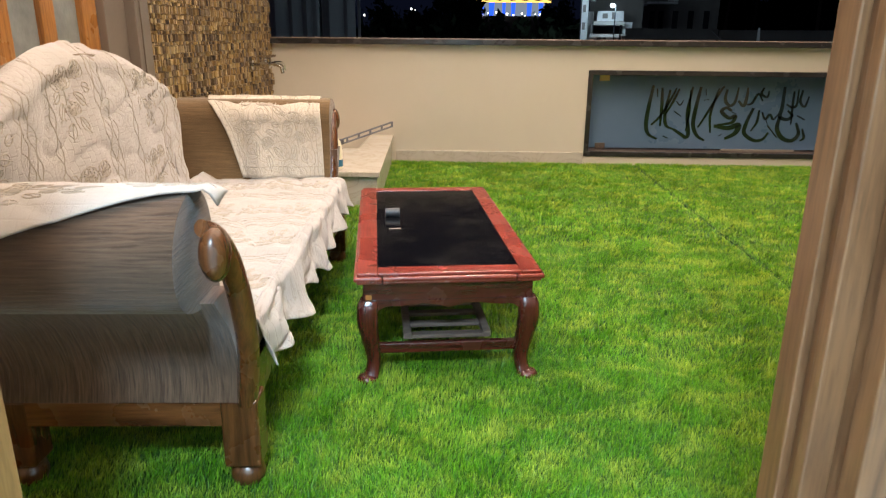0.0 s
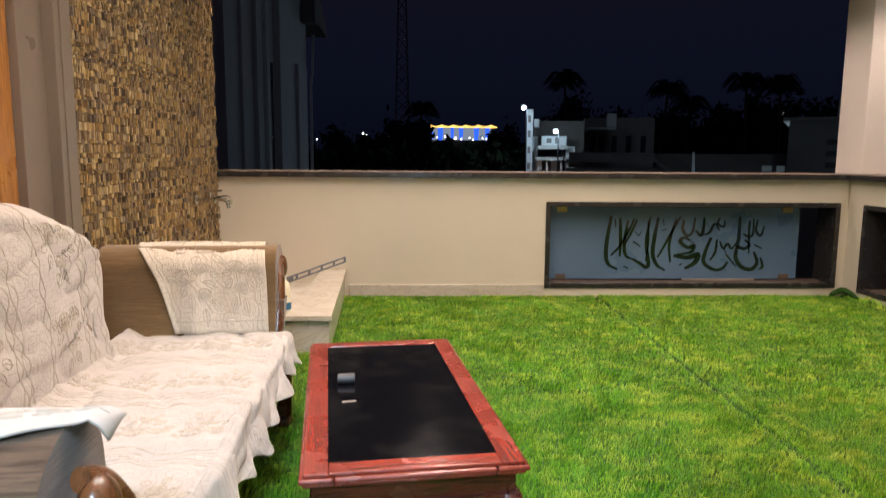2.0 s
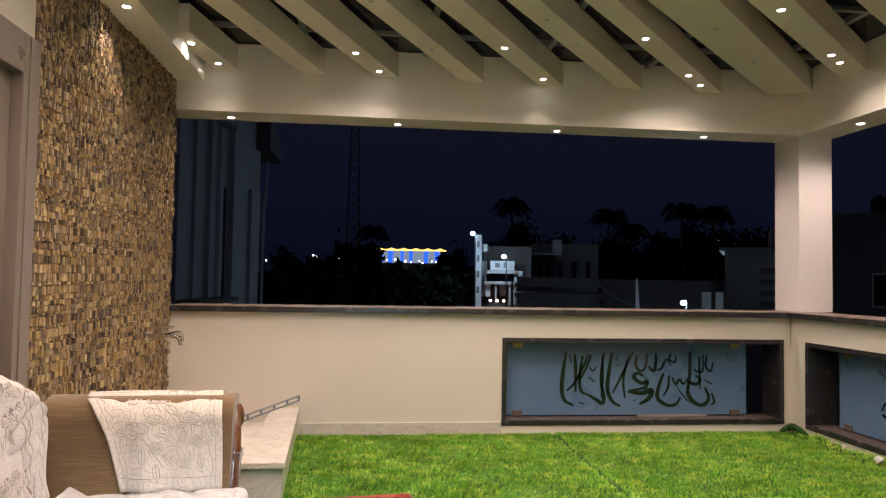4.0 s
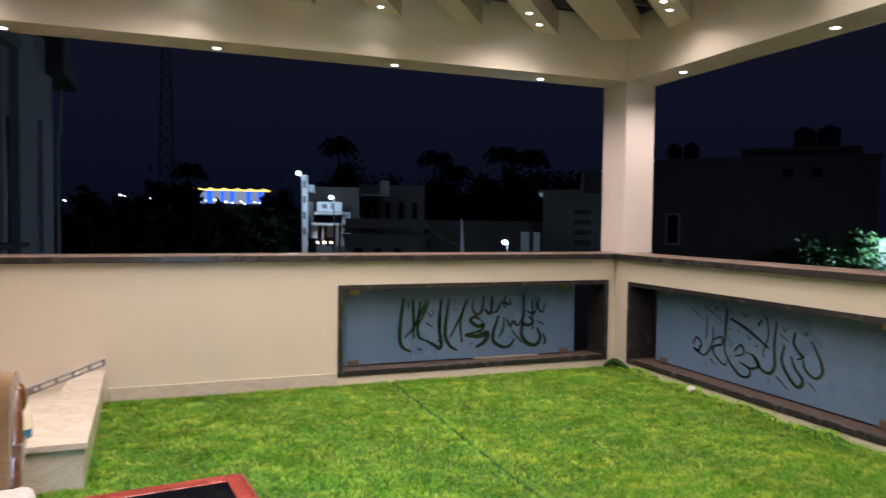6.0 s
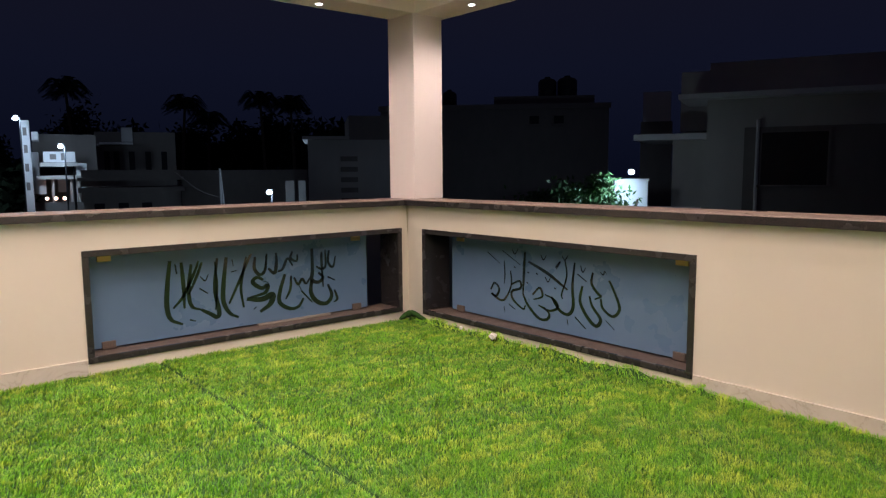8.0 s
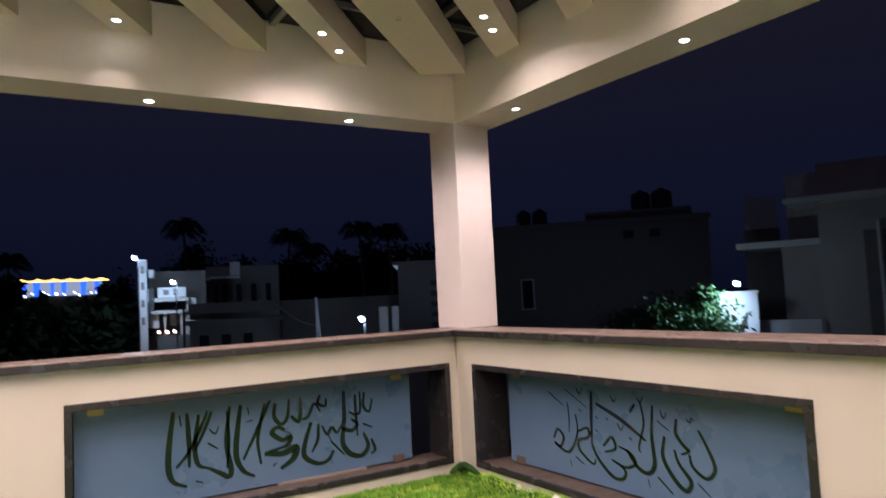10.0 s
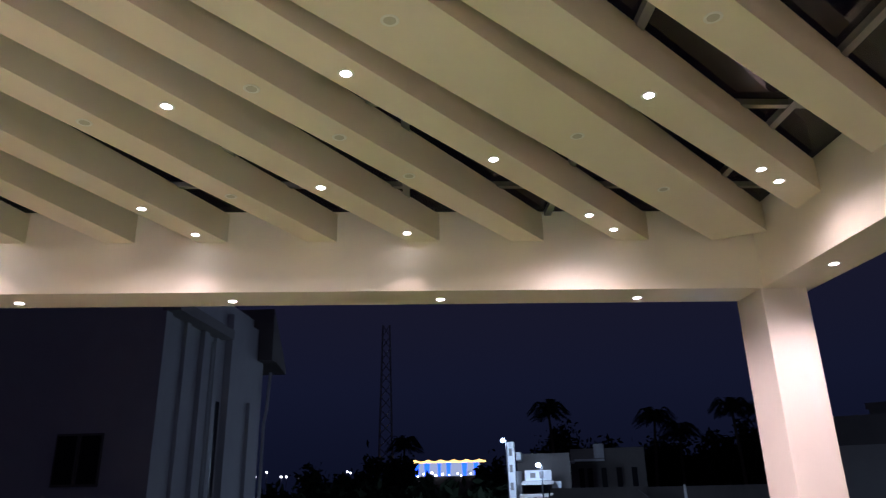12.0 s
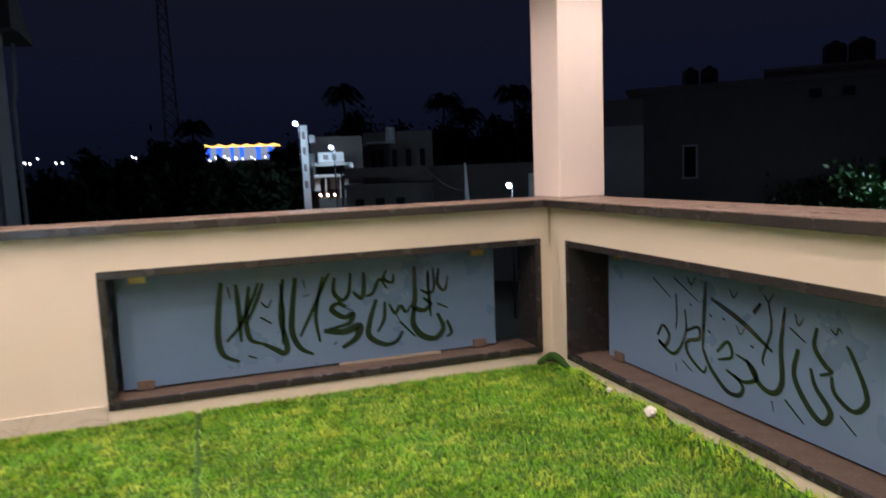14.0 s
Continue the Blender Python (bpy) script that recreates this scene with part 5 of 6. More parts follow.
for y, z, w, h, depth in pieces[:300]:
    key = (w, h, depth)
    if key not in shapes:
        v, f = [], []
        chip(v, f, 0, 0, w - 0.002, h - 0.002, depth)
        shapes[key] = bpy.data.meshes.new("stone")
        shapes[key].from_pydata(v, [], f)
        shapes[key].materials.append(STONE_PIECE)
    ob = new("stone", shapes[key])
    ob.location = (0, y, z)
    ob.parent = clad
v, f = [], []
for y, z, w, h, depth in pieces[300:]:
    chip(v, f, y, z, w - 0.002, h - 0.002, depth)
if v:
    me = bpy.data.meshes.new("stone_chips")
    me.from_pydata(v, [], f)
    me.materials.append(STONE)
    ob = new("stone_chips", me)
    ob.parent = clad
    tagged(ob, kind="stuff")

# ---- outside: the night round the terrace ----
EYE = Vector((-4.25, -6.14, 1.466))
EYE_EAST = Vector((-3.466, -5.041, 1.454))
GROUND = -7.0


def out(az, d, el=None, z=None):
    """A far place: degrees clockwise from the north wall's normal, metres away, and a height or an elevation."""
    a = radians(az)
    o = EYE_EAST if az > 35 else EYE
    return Vector((o.x + d * math.sin(a), o.y + d * math.cos(a), z if z is not None else o.z + d * math.tan(radians(el))))


def outside(name, az, d, label, category, kind="", group=""):
    """An Empty on the ground at that place, its y axis pointing away from the terrace."""
    p = out(az, d, z=GROUND)
    ob = thing(name, Matrix.Translation(p) @ pose(0, 0, 0, 0, 0, -az), label, category, group)
    if kind:
        tagged(ob, kind=kind)
    return ob


EARTH = material("dark_earth", (0.05, 0.045, 0.035), 0.95)
n = Nodes(EARTH)
n.colour(n.ramp(n.noise(0.15, 6, 0.65), (0.35, (0.03, 0.03, 0.02)), (0.7, (0.075, 0.065, 0.05))))
FACADE = plaster("facade_render", (0.42, 0.40, 0.37), (0.50, 0.48, 0.44), 0.8)
FACADE_PALE = plaster("facade_white", (0.62, 0.62, 0.62), (0.72, 0.72, 0.71), 0.8)
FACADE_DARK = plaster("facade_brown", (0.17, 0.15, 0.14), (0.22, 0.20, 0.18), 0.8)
SHADOW_GLASS = material("dark_window", (0.02, 0.02, 0.024), 0.3, spec=0.12)
BARK = plaster("bark", (0.06, 0.045, 0.03), (0.10, 0.075, 0.05), 0.9)
LEAF = material("leaf", (0.06, 0.14, 0.04), 0.5)
n = Nodes(LEAF)
n.colour(n.ramp(n.add("ShaderNodeNewGeometry").outputs["Random Per Island"], (0.0, (0.03, 0.09, 0.02)), (0.6, (0.08, 0.17, 0.05)), (1.0, (0.15, 0.24, 0.09))))
LEAF_RED = material("bract", (0.25, 0.03, 0.05), 0.6)
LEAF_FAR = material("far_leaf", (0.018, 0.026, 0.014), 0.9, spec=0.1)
TANK = material("black_tank", (0.02, 0.02, 0.022), 0.5)
setting("ground", box(-600, 600, -600, 900, GROUND - 0.5, GROUND), EARTH, "dark open ground round the house")
setting("wall_house", box(-6.3, 0.5, -9.75, 0.3, GROUND, FLOOR - 0.26), FACADE, "storeys of the house below the terrace")


def lit_block(parent, name, x0, x1, y0, y1, z0, z1, mat, label=""):
    return part(name, box(x0, x1, y0, y1, z0 - GROUND, z1 - GROUND), mat, parent, label)


def window_in(parent, x0, x1, z0, z1, y=0.0, frame_mat=None):
    """A window set into a facade that faces the terrace at local y."""
    w = part("window", join(box(x0 - 0.08, x0, y - 0.06, y + 0.05, z0 - GROUND, z1 - GROUND), box(x1, x1 + 0.08, y - 0.06, y + 0.05, z0 - GROUND, z1 - GROUND), box(x0 - 0.08, x1 + 0.08, y - 0.06, y + 0.05, z1 - GROUND, z1 + 0.08 - GROUND), box(x0 - 0.12, x1 + 0.12, y - 0.12, y + 0.05, z0 - 0.08 - GROUND, z0 - GROUND)), frame_mat or FACADE_DARK, parent)
    part("pane", box(x0, x1, y - 0.02, y + 0.02, z0 - GROUND, z1 - GROUND), SHADOW_GLASS, w, "dark glass")
    return w


# house across the lane to the north-west
nb = thing("neighbour_house", Matrix.Translation((-10.72, 17.5, -8.9)) @ pose(0, 0, 0, 0, 0, -7) @ Matrix.Scale(1.232, 4), "tall unlit plastered house with pilasters and a sloping eave", "house")
part("wall", box(-14, 0, 0, 7.65, 0, 14.6), FACADE_PALE, nb)
for y0, y1, dx in ((0.0, 0.35, 0.12), (1.35, 1.6, 0.10), (2.5, 2.85, 0.14), (3.5, 3.8, 0.1), (4.5, 7.65, 0.22)):
    part("pilaster", box(0, dx, y0, y1, 0, 13.2 if y0 < 4 else 14.2), FACADE_PALE, nb)
part("pilaster", box(0.22, 0.34, 6.2, 7.3, 0, 11.5), FACADE_PALE, nb)
part("window", box(-0.02, 0.03, 3.95, 4.3, 7.2, 11.3), SHADOW_GLASS, nb, "narrow dark stair window")
part("sunshade", box(0, 0.75, 0.1, 3.6, 7.55, 7.68), FACADE_DARK, nb, "thin concrete shade slab")
part("sunshade", box(0, 0.5, 0.0, 3.9, 13.2, 13.5), FACADE, nb, "concrete band")
for x in (-2.35, -1.72):
    w = part("window", box(x - 0.03, x + 0.57, -0.04, 0.02, 8.78, 10.06), FACADE_DARK, nb)
    part("pane", box(x + 0.02, x + 0.52, -0.06, -0.042, 8.84, 10.0), SHADOW_GLASS, w)
part("window", box(-2.2, -0.9, -0.05, 0.02, 6.4, 7.0), SHADOW_GLASS, nb, "dark window")
bm = prism([(7.0, 15.0), (8.75, 13.05), (8.75, 12.85), (7.6, 13.1), (7.0, 13.1)], (-6, 0.75), "x")
part("eave", bm, FACADE_DARK, nb, "sloping eave at the end wall")
part("downpipe", sweep([(0.42, 7.5, 0), (0.42, 7.5, 10.9), (0.42, 7.75, 11.4), (0.42, 7.95, 12.8)], 0.06, 8), FACADE_PALE, nb)
part("downpipe", sweep([(0.12, 3.2, 0), (0.12, 3.2, 13.0)], 0.05, 8), FACADE_PALE, nb)

# modern house to the east
me_ = outside("modern_house", 65.5, 26, "flat-roofed modern house with thin projecting slabs, unlit", "house")
lit_block(me_, "wall", -2.1, 12, 0.0, 9, GROUND, 3.85, FACADE)
lit_block(me_, "parapet", -2.05, 12, 0.05, 0.3, 4.0, 5.15, FACADE)
lit_block(me_, "roof_slab", -3.0, 12, -0.9, 9, 3.85, 4.02, FACADE_PALE, "pale projecting roof slab")
lit_block(me_, "stair_block", -3.3, -2.1, 2.5, 6, 2.9, 5.2, FACADE)
lit_block(me_, "side_wall", -3.4, -2.1, 1.2, 6, GROUND, 2.6, FACADE)
lit_block(me_, "canopy_slab", -4.7, -2.1, 0.2, 5, 2.5, 2.72, FACADE_PALE, "pale projecting canopy slab")
# Flat dark plate on the wall: the recess's shade is put in its colour.
lit_block(me_, "recess", -0.85, 8, -0.03, 0.0, GROUND, 2.85, FACADE_DARK, "flat dark panel standing in for a shaded recess")
window_in(me_, -0.28, 1.75, 0.85, 2.65, -0.05)
part("downpipe", sweep([(-0.42, -0.12, 4.0), (-0.42, -0.12, 10.1)], 0.06, 8), FACADE_PALE, me_, "pale downpipe")
lit_block(me_, "compound_wall", -4.3, -2.2, -0.3, -0.1, GROUND, 0.05, FACADE_PALE)
tank = outside("water_tank", 57.1, 33, "pale square rooftop water tank", "water tank")
lit_block(tank, "tank_box", -0.62, 0.62, 0, 1.2, 3.6, 4.95, FACADE_PALE)
lit_block(tank, "stand", -0.7, 0.7, 0, 1.3, GROUND, 3.6, FACADE_DARK, "dark block under the tank")

# gate block with its floodlight and the bush that it lights
gb = outside("gate_block", 55.25, 24.6, "white rendered gate block below a floodlight", "wall")
lit_block(gb, "body", -0.58, 0.55, 0, 1.0, GROUND, 1.02, FACADE_PALE)
lit_block(gb, "cap", -0.62, 0.60, -0.04, 1.04, 1.02, 1.09, FACADE_PALE)


def floodlight(az, d, el, power, label, size=0.11, pole=True, aim=None):
    p = out(az, d, el)
    ob = thing("street_lamp" if pole else "floodlight", Matrix.Translation((p.x, p.y, GROUND)), label, "street lamp" if pole else "floodlight", "outdoor lamps")
    h = p.z - GROUND
    if pole:
        part("pole", sweep([(0.3, 0.3, 0), (0.3, 0.3, h + 0.1), (0, 0.0, h + 0.12)], [0.07, 0.05, 0.04], 8), TANK, ob)
    bm = bmesh.new()
    bmesh.ops.create_uvsphere(bm, u_segments=12, v_segments=8, radius=size, matrix=Matrix.Translation((0, 0, h)) @ Matrix.Diagonal((1, 1, 0.8, 1)))
    part("lamp_head", bm, FLOOD, ob, "glaring white lamp")
    part("hood", box(-size, size, -size, size, h + size * 0.9, h + size * 1.2), STEEL, ob)
    lamp("SPOT" if aim else "POINT", "outdoor_glow", (p.x - 0.02, p.y - size * 1.6, p.z - size), power, (0.62, 0.82, 1.0), size, aim, 165, 0.9)
    return ob


floodlight(55.2, 23.2, -0.28, 150, "white floodlight on top of the gate block", 0.10, False, tuple(out(51.8, 23.9, -2.6)))


def leaf_cloud(centre, radii, count, size, seed, clumps=26):
    """Leaves scattered in overlapping clumps inside an uneven ellipsoid."""
    rng = np.random.default_rng(seed)
    c = rng.normal(0, 1, (clumps, 3))
    c = c / np.linalg.norm(c, axis=1)[:, None] * rng.uniform(0.3, 1.0, (clumps, 1)) * np.array(radii)
    c[:, 2] = np.where(c[:, 2] < -0.5 * radii[2], c[:, 2] * 0.5, c[:, 2])
    pick = rng.integers(0, clumps, count)
    p = c[pick] + rng.normal(0, 0.18, (count, 3)) * np.array(radii) * rng.uniform(0.6, 1.4, (clumps, 1))[pick] + np.array(centre)
    a = rng.normal(0, 1, (count, 3))
    a /= np.linalg.norm(a, axis=1)[:, None]
    b = np.cross(a, rng.normal(0, 1, (count, 3)))
    b /= np.linalg.norm(b, axis=1)[:, None]
    s = (size * rng.uniform(0.6, 1.4, count))[:, None]
    v = np.stack([p - a * s, p + b * s * 0.45, p + a * s, p - b * s * 0.45], 1).reshape(-1, 3)
    i = (np.arange(count) * 4)[:, None]
    return v, (i + [0, 1, 2, 3])


def crown(name, parent, mat, *args, label=""):
    v, f = leaf_cloud(*args)
    me = bpy.data.meshes.new(name)
    me.from_pydata(v.tolist(), [], f.tolist())
    me.materials.append(mat)
    ob = new(name, me)
    ob.parent = parent
    return tagged(ob, label)


bush = outside("flowering_bush", 51.9, 23.6, "large leafy bush with a few red bracts, lit by the floodlight", "bush")
for i in range(7):
    a = random.uniform(0, 6.28)
    part("branch", sweep(spline([Vector((0.1 * math.cos(a), 0.1 * math.sin(a), 0)), Vector((0.5 * math.cos(a), 0.5 * math.sin(a), 4.0)), Vector((1.6 * math.cos(a), 0.9 * math.sin(a), 6.6 + random.random()))], 5), [0.09 - 0.0055 * k for k in range(11)], 6), BARK, bush)
crown("crown", bush, LEAF, (-0.5, -0.1, 6.9), (2.0, 1.1, 1.2), 9500, 0.095, 3, 34, label="dense small green leaves")
crown("crown", bush, LEAF, (0.75, -0.2, 6.15), (1.1, 0.7, 0.62), 3600, 0.09, 8, 22, label="dense small green leaves")
crown("crown", bush, LEAF, (0.35, -0.1, 7.65), (0.8, 0.5, 0.55), 2000, 0.09, 9, 16, label="dense small green leaves")
bracts = crown("bracts", bush, LEAF_RED, (-1.1, -0.3, 6.4), (0.7, 0.5, 0.6), 260, 0.06, 5, 14, label="dull red bracts")
tagged(bracts, kind="stuff")

# houses beyond
hs = outside("flat_roof_house", 46, 40, "long unlit flat-roofed house with rooftop tanks", "house")
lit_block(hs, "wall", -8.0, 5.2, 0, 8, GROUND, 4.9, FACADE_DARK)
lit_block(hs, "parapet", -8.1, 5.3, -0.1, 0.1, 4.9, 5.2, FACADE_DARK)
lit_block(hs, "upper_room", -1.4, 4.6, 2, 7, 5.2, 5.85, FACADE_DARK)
for x in (0.7, 2.1):
    window_in(hs, x, x + 0.55, 4.05, 4.5, -0.04)
window_in(hs, -5.1, -4.5, 0.4, 2.0, -0.04, FACADE_PALE)
for x, r, z in ((1.85, 0.56, 5.85), (3.05, 0.6, 5.9), (-5.2, 0.46, 5.2), (-4.2, 0.46, 5.2)):
    t = thing("rooftop_tank", hs.matrix_world @ pose(x, 3.0, z - GROUND), "black round plastic rooftop water tank", "water tank", "black rooftop tanks")
    part("shell", lathe([(r, 0), (r, 0.4), (r * 1.03, 0.42), (r, 0.45), (r, 0.9), (r * 0.8, 1.05), (r * 0.3, 1.15), (r * 0.3, 1.22)], 20), TANK, t, smooth=True)
lh = outside("low_house", 30.2, 36, "small unlit flat-roofed house", "house")
lit_block(lh, "wall", -0.85, 3.6, 0, 6, GROUND, 3.0, FACADE)
lit_block(lh, "roof_slab", -1.1, 1.2, -0.4, 6, 3.0, 3.16, FACADE)
lit_block(lh, "upper_room", 1.2, 3.6, 0.1, 6, 3.0, 4.2, FACADE_DARK)
for i in range(7):
    lit_block(lh, "louvre", 0.75, 1.6, -0.08, 0.0, -1.2 + 0.52 * i, -0.95 + 0.52 * i, FACADE_DARK)
bk = outside("white_shed", 27.8, 45, "small pale rendered block by the street lamp", "shed")
lit_block(bk, "wall", -1.2, 1.4, 0, 3, GROUND, -0.9, FACADE_PALE)
lit_block(bk, "chimney", -0.55, 0.0, 0.5, 1.1, -0.9, 0.85, FACADE)
lit_block(bk, "chimney", 0.25, 0.7, 0.5, 1.1, -0.9, 0.85, FACADE)
floodlight(25.8, 39.6, -1.66, 110, "white street lamp on a thin pole", 0.15)
for az, d, h, lean in ((22.2, 46, 8.65, 0.0), (22.9, 46, 8.6, -0.55)):
    up = outside("utility_pole", az, d, "thin concrete utility pole with a sagging cable", "pole", "", "utility poles")
    part("post", sweep([(0, 0, 0), (lean, 0, h)], [0.09, 0.06], 8), FACADE_PALE, up)
    if not lean:
        part("cable", sweep(spline([Vector((0, 0, h - 1.8)), Vector((-1.2, 0, h - 1.35)), Vector((-2.6, 0, h - 0.2))], 6), 0.022, 5), STEEL, up)

GOLD_BULB = glow("warm_bulb", (1.0, 0.62, 0.45), 4.0)

# lit building under construction
D = 60.0
fb = outside("unfinished_building", 11.2, D, "unfinished white concrete building lit by floodlights", "building")


def site(name, az0, az1, el0, el1, y0, y1, mat, label=""):
    """A block of the lit building, by its angles from the terrace."""
    x0, x1 = (D * math.tan(radians(v - 11.2)) for v in (az0, az1))
    z0, z1 = (GROUND if v is None else EYE.z + D * math.tan(radians(v)) for v in (el0, el1))
    return lit_block(fb, name, x0, x1, y0, y1, z0, z1, mat, label)


site("tower", 9.10, 9.62, None, 3.65, 0.0, 1.2, FACADE_PALE)
for e in (-1.2, 0.1, 1.4, 2.6):
    site("tower_opening", 9.22, 9.45, e, e + 0.55, -0.03, 0.01, FACADE_DARK)
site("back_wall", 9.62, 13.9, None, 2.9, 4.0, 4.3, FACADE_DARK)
site("upper_wall", 9.70, 10.1, 2.3, 2.9, 0.6, 4.0, FACADE_PALE)
site("side_wall", 9.62, 10.0, -1.5, 1.5, 1.6, 4.0, FACADE_PALE, "floodlit white side wall")
site("balcony_wall", 10.35, 12.35, 0.75, 1.5, 0.0, 0.2, FACADE_PALE, "bright white balcony wall")
site("opening", 10.75, 11.15, 0.95, 1.32, -0.02, 0.02, FACADE_DARK)
site("opening", 11.45, 11.75, 0.9, 1.4, -0.02, 0.02, FACADE_DARK)
site("floor_slab", 10.1, 12.5, 0.45, 0.72, -0.5, 4.0, FACADE)
site("floor_slab", 9.9, 13.0, -0.45, -0.2, -0.4, 4.0, FACADE)
site("balcony_wall", 12.35, 13.05, -0.2, 0.68, 0.2, 0.4, FACADE_PALE, "bright white balcony wall")
site("infill", 10.0, 10.4, -1.5, -0.45, 0.3, 0.5, FACADE_PALE)
site("infill", 11.15, 11.75, -1.4, -0.45, 1.2, 1.4, FACADE_PALE)
for az in (10.75, 11.9, 12.35):
    site("pillar", az, az + 0.16, None, -0.45, -0.1, 0.25, FACADE)
site("pillar", 12.3, 12.6, None, -0.45, 0.2, 0.5, FACADE_PALE)
site("front_wall", 10.3, 13.2, None, -2.05, -1.2, -0.9, FACADE_DARK)
for az in (10.42, 10.97, 11.5):
    p = D * math.tan(radians(az - 11.2))
    bm = bmesh.new()
    bmesh.ops.create_uvsphere(bm, u_segments=8, v_segments=6, radius=0.12, matrix=Matrix.Translation((p, -1.0, EYE.z + D * math.tan(radians(-1.78)) - GROUND)))
    part("work_light", bm, GOLD_BULB, fb, "small warm work light")
for az, d, el, pw in ((8.85, 57, 3.75, 130), (11.47, 57, 1.86, 150)):
    floodlight(az, d, el, pw, "glaring white floodlight on a tall mast", 0.17)
sp = outside("utility_pole", 12.2, 56, "thin dark utility pole with a cross arm", "pole", "", "utility poles")
part("post", sweep([(0, 0, 0), (0, 0, 8.9)], [0.09, 0.06], 8), TANK, sp)
db = outside("far_house", 16.2, 72, "dim two-storey house behind the floodlit site", "house")
lit_block(db, "wall", -3.2, 3.7, 0, 6, GROUND, 5.2, FACADE_DARK)
lit_block(db, "balcony", -4.4, -2.8, -1.2, 0, 3.85, 4.05, FACADE_PALE)
lit_block(db, "balcony", -2.8, 0.0, -1.0, 0, 4.0, 4.2, FACADE_PALE)
lit_block(db, "stair_block", -0.95, 0.0, -0.3, 3, 4.3, 5.6, FACADE_PALE)
for x in (-2.5, -1.7, -0.4, 1.0, 2.4):
    window_in(db, x, x + 0.5, 1.6, 3.4, -0.04)
ll = outside("curved_house", 16.0, 50, "unlit house with a rounded corner and banded balconies", "house")
for z0, z1, r in ((GROUND, 0.2, 0.0), (0.2, 0.5, 0.25), (0.95, 1.15, 0.25), (1.15, 1.62, 0.05)):
    pts = [(-2.9 - r, 5.0), (-2.9 - r, -r), (1.4, -r)] + [(1.4 + (1.6 + r) * math.sin(a), 1.6 - (1.6 + r) * math.cos(a)) for a in (k * math.pi / 16 for k in range(1, 9))] + [(3.0 + r, 5.0)]
    part("band" if r else "wall", prism(pts, (z0 - GROUND, z1 - GROUND), "z"), FACADE_DARK, ll)
for x in (-2.3, -0.9, 0.5):
    window_in(ll, x, x + 0.6, -2.6, -0.5, -0.04)
setting("boundary_wall", prism([tuple(out(az, d, z=0).xy) for az, d in ((19.4, 54), (28.9, 52), (28.9, 52.4), (19.4, 54.4))], (GROUND, 1.58), "z"), FACADE_DARK, "long dim boundary wall")
road = setting("road", prism([tuple(out(a, d, z=0).xy) for a, d in ((5.5, 62), (9.5, 56), (9.3, 86), (5.2, 92))], (GROUND, GROUND + 0.03), "z"), plaster("pale_road", (0.25, 0.24, 0.22), (0.32, 0.30, 0.27), 0.9), "pale lit patch of dirt road")

# festival stage with drapes and lights
st = outside("festival_stage", 3.35, 125, "distant festival stage with blue drapes and gold lights", "stage")
zb = EYE.z + 125 * math.tan(radians(1.22)) - GROUND
zt = EYE.z + 125 * math.tan(radians(2.33)) - GROUND
# Valance, drapes and back cloth glow by themselves in place of stage light.
GOLD, BLUE, WHITE = glow("gold_valance_glow", (1.0, 0.55, 0.12), 1.1), glow("blue_drape_glow", (0.03, 0.10, 0.9), 1.0), glow("white_bulbs", (1.0, 0.93, 0.85), 3.0)
part("platform", box(-6.4, 6.4, 0.4, 4, 0, zb), TANK, st)
part("back_cloth", box(-6.2, 6.2, 1.6, 1.7, zb, zt), glow("cloth_glow", (0.45, 0.5, 0.62), 0.30), st, "pale back cloth glowing as if lit")
for i in range(6):
    x = -6.0 + 2.2 * i
    bm = prism([(x, zt - 0.25), (x + 2.2, zt - 0.25), (x + 2.2, zt), (x + 1.65, zt + 0.1), (x + 1.1, zt + 0.3), (x + 0.55, zt + 0.1), (x, zt)], (0.0, 0.3), "y")
    part("valance", bm, GOLD, st, "gold valance glowing as if lit")
for x, w in ((-4.9, 0.7), (-3.3, 0.9), (-1.0, 0.5), (0.5, 0.7), (3.2, 0.8), (5.2, 0.7)):
    part("drape", prism([(x, zb), (x + w * 0.8, zb), (x + w, zt - 0.2), (x - 0.1, zt - 0.2)], (0.5, 0.7), "y"), BLUE, st, "blue drape glowing as if lit")
for i in range(11):
    x = -5.6 + 1.1 * i + random.uniform(-0.3, 0.3)
    bm = bmesh.new()
    bmesh.ops.create_uvsphere(bm, u_segments=8, v_segments=6, radius=random.uniform(0.12, 0.24), matrix=Matrix.Translation((x, -0.2, zb + random.uniform(0.0, 0.7))))
    part("bulb", bm, WHITE, st, "white stage lamp")

# small lights along the far road
for az, el in ((-11.2, 1.45), (-10.9, 1.4), (-10.4, 1.75), (-9.3, 1.4), (-8.9, 1.4), (-8.0, 1.2), (-4.3, 1.7), (-4.05, 1.6), (-2.24, 1.46), (7.6, 1.55), (7.9, 1.52), (28.13, 3.23)):
    p = out(az, 150, el)
    bm = bmesh.new()
    bmesh.ops.create_uvsphere(bm, u_segments=8, v_segments=6, radius=0.2, matrix=Matrix.Translation((0, 0, p.z - GROUND)))
    fl = thing("far_lamp", Matrix.Translation((p.x, p.y, GROUND)), "tiny distant lamp on a pole", "street lamp", "far lamps")
    part("bulb", bm, WHITE, fl)
    part("pole", sweep([(0, 0, 0), (0, 0, p.z - GROUND - 0.15)], 0.05, 6), STEEL, fl)

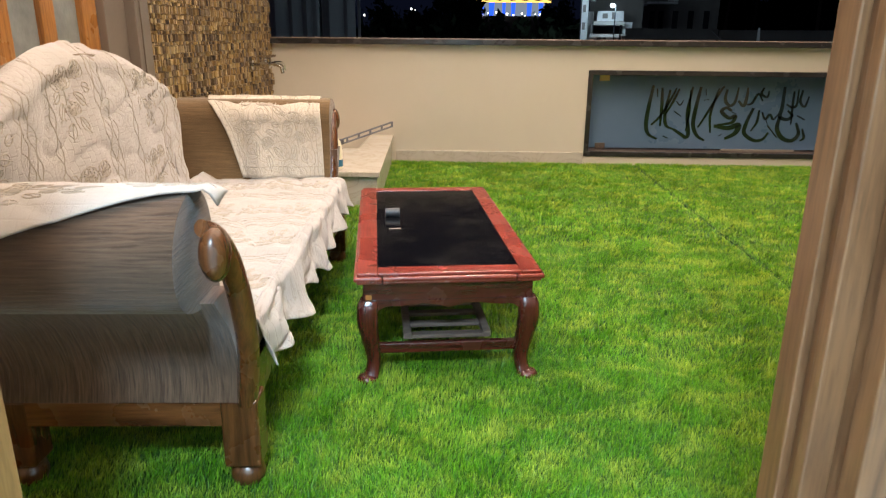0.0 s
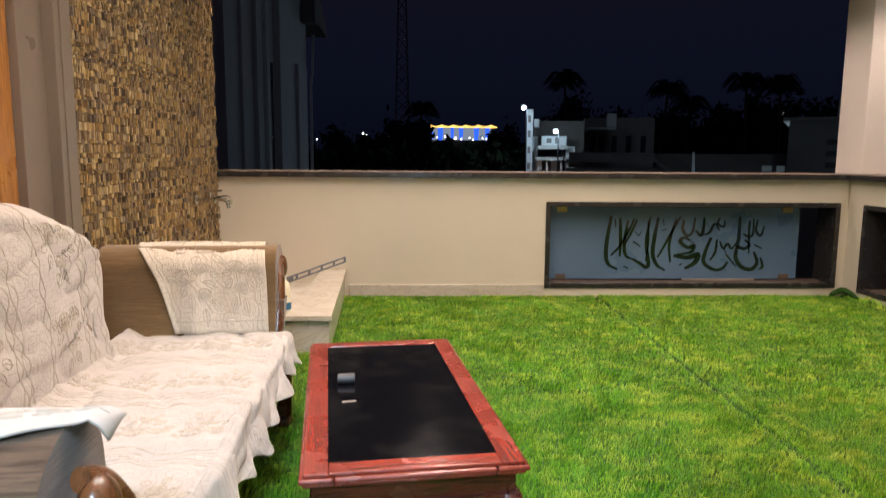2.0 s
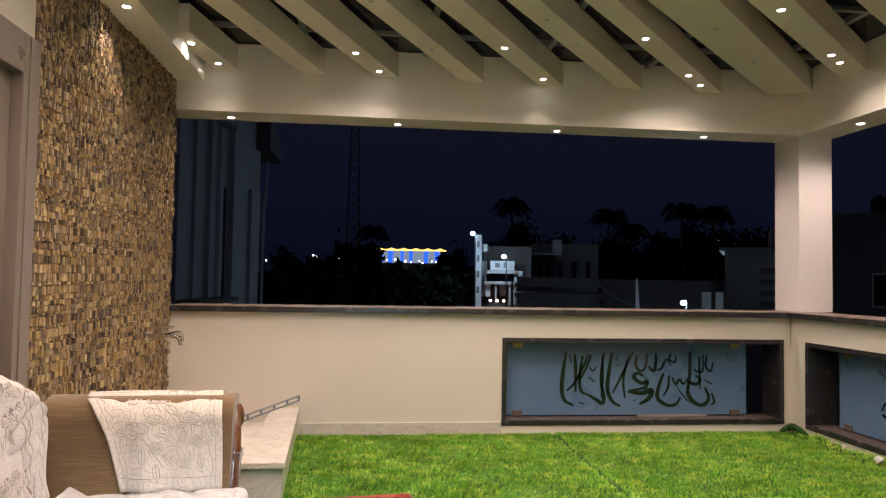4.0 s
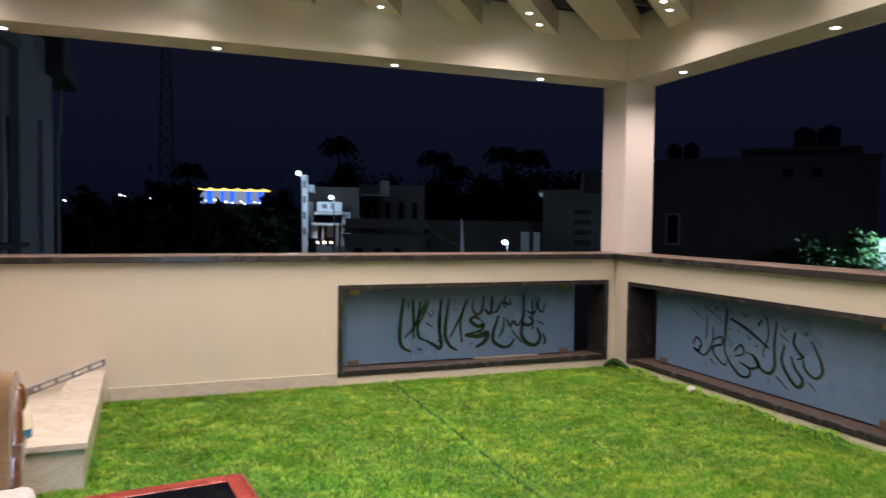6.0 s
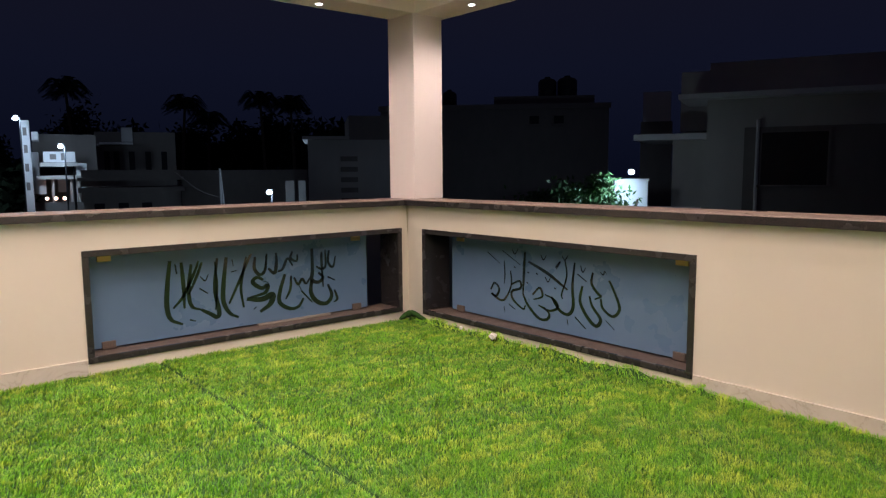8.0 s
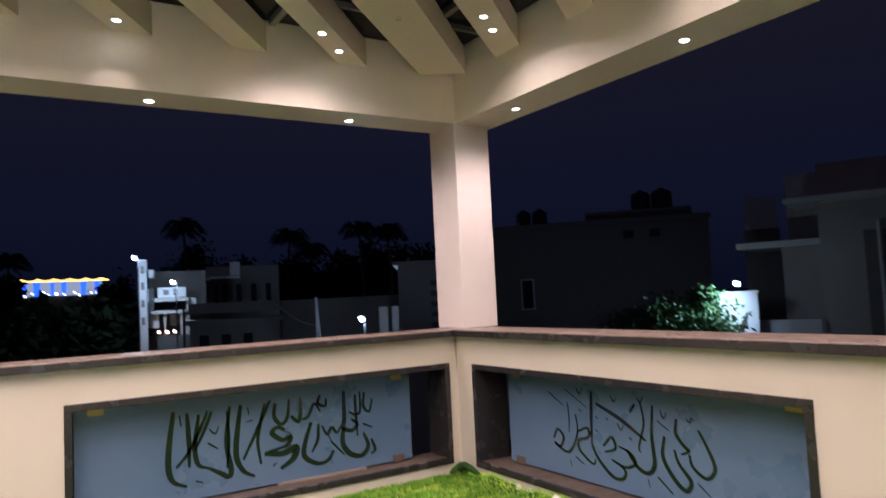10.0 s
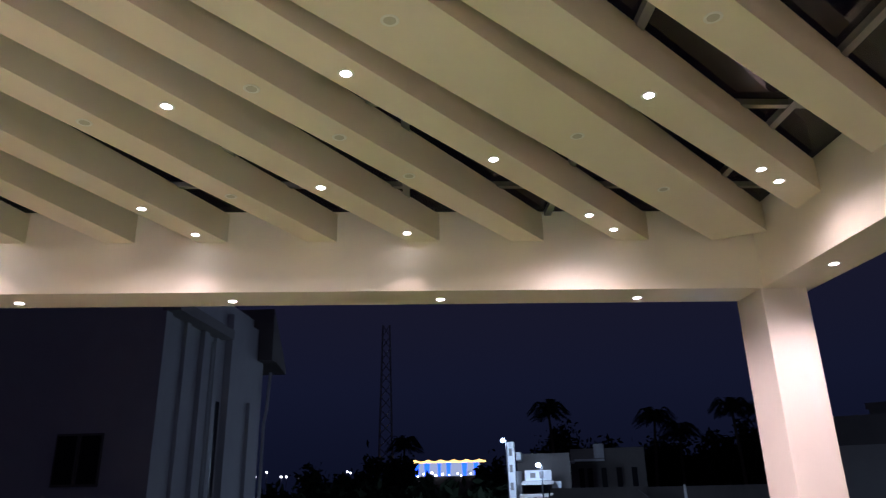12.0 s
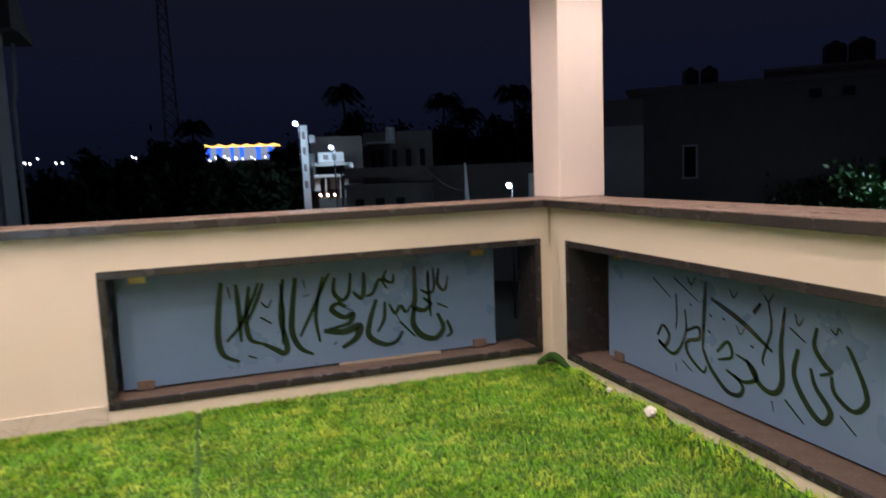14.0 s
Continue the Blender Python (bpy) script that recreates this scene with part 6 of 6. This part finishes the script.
# lattice mast
ms = outside("radio_mast", -1.1, 110, "tall dark lattice radio mast", "mast")
top_h = EYE.z + 110 * math.tan(radians(13)) - GROUND
for i in range(4):
    sx, sy = (1, 1, -1, -1)[i], (1, -1, -1, 1)[i]
    part("leg", sweep([(sx * 1.3, sy * 1.3, 0), (sx * 0.55, sy * 0.55, top_h)], [0.16, 0.12], 6), STEEL, ms)
for i in range(18):
    z0, z1 = top_h * i / 18, top_h * (i + 1) / 18
    w0, w1 = 1.3 - 0.75 * i / 18, 1.3 - 0.75 * (i + 1) / 18
    for s in (-1, 1):
        part("brace", sweep([(-s * w0, -w0, z0), (s * w1, -w1, z1)], 0.07, 5), STEEL, ms)

# trees: palms and a dark belt
FROND = {}


def palm(az, d, top_el, seed):
    random.seed(seed)
    h = EYE.z + d * math.tan(radians(top_el)) - GROUND
    t = outside("palm_tree", az, d, "tall dark coconut palm against the night sky", "tree", "", "palms")
    bend = random.uniform(-0.8, 0.8)
    part("trunk", sweep(spline([Vector((0, 0, 0)), Vector((bend * 0.3, 0, h * 0.5)), Vector((bend, 0, h - 1.6))], 6), [0.24 - 0.008 * k for k in range(13)], 8), BARK, t)
    bm = bmesh.new()
    for k in range(46):
        a = k * 2.4 + random.uniform(-0.2, 0.2)
        rise = random.uniform(-0.3, 1.5)
        line = spline([Vector((bend, 0, h - 1.6)), Vector((bend + 1.3 * math.cos(a), 1.3 * math.sin(a), h - 1.4 + rise)), Vector((bend + 2.7 * math.cos(a), 2.7 * math.sin(a), h - 2.2 + rise * 0.6))], 9)
        for i in range(1, len(line)):
            d0 = (line[i] - line[i - 1]).normalized()
            side = d0.cross(Vector((0, 0, 1))).normalized()
            ln = 0.62 * math.sin(math.pi * min(1, (i + 1) / (len(line) + 1))) + 0.12
            for s in (-1, 1):
                tip = line[i] + (side * s * 0.7 + d0 * 0.6 - Vector((0, 0, 0.35))) * ln
                bm.faces.new([bm.verts.new(p) for p in (line[i - 1], line[i], tip)])
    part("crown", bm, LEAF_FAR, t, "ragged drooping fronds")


for az, d, el, sd in ((12.4, 90, 6.7, 1), (19.5, 92, 5.8, 2), (21.5, 95, 4.7, 5), (25.8, 90, 6.2, 3), (28.1, 92, 5.9, 4), (0.2, 100, 4.3, 6)):
    palm(az, d, el, sd)


def broad_tree(az, d, top_el, wide, seed):
    h = EYE.z + d * math.tan(radians(top_el)) - GROUND
    t = outside("tree", az, d, "dark broad-leaved tree seen at night", "tree", "", "dark trees")
    part("trunk", sweep([(0, 0, 0), (0.1, 0, h * 0.35), (0.2, 0.1, h * 0.6)], [0.35, 0.28, 0.15], 8), BARK, t)
    for k in range(4):
        a = k * 1.6 + seed
        part("limb", sweep([(0.1, 0, h * 0.4), (wide * 0.3 * math.cos(a), wide * 0.3 * math.sin(a), h * 0.6), (wide * 0.6 * math.cos(a), wide * 0.6 * math.sin(a), h * 0.75)], [0.18, 0.12, 0.05], 6), BARK, t)
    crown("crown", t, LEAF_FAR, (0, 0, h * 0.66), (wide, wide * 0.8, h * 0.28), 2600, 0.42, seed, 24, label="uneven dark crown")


for i, (az, d, el, w) in enumerate(((0.2, 96, 3.4, 2.2), (-5.4, 84, 2.4, 3.4), (-3.4, 88, 1.9, 3), (-1.6, 86, 2.6, 2.6), (7.3, 110, 2.9, 3), (12.5, 108, 5.0, 4), (15.3, 105, 4.3, 5), (18.6, 100, 4.4, 4), (21.2, 100, 3.9, 4), (24.2, 98, 4.4, 4), (26.5, 100, 4.8, 4), (29.5, 96, 4.9, 4), (33.0, 80, 4.6, 4))):
    broad_tree(az, d, el, w, 20 + i)
belt_v, belt_f, k = [], [], 0
for i in range(30):
    az = -13 + i * 0.72
    p = out(az, 70 + 8 * math.sin(i * 2.1), z=GROUND)
    v, f = leaf_cloud((p.x, p.y, GROUND + 5.2 + 0.4 * math.sin(i * 1.3)), (2.2, 2.0, 3.4), 1100, 0.5, 60 + i, 16)
    belt_v += v.tolist()
    belt_f += (f + k).tolist()
    k += len(v)
me = bpy.data.meshes.new("tree_belt")
me.from_pydata(belt_v, [], belt_f)
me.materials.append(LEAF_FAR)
tagged(new("tree_belt", me), "unlit belt of low trees and scrub across the fields", "trees", kind="stuff")
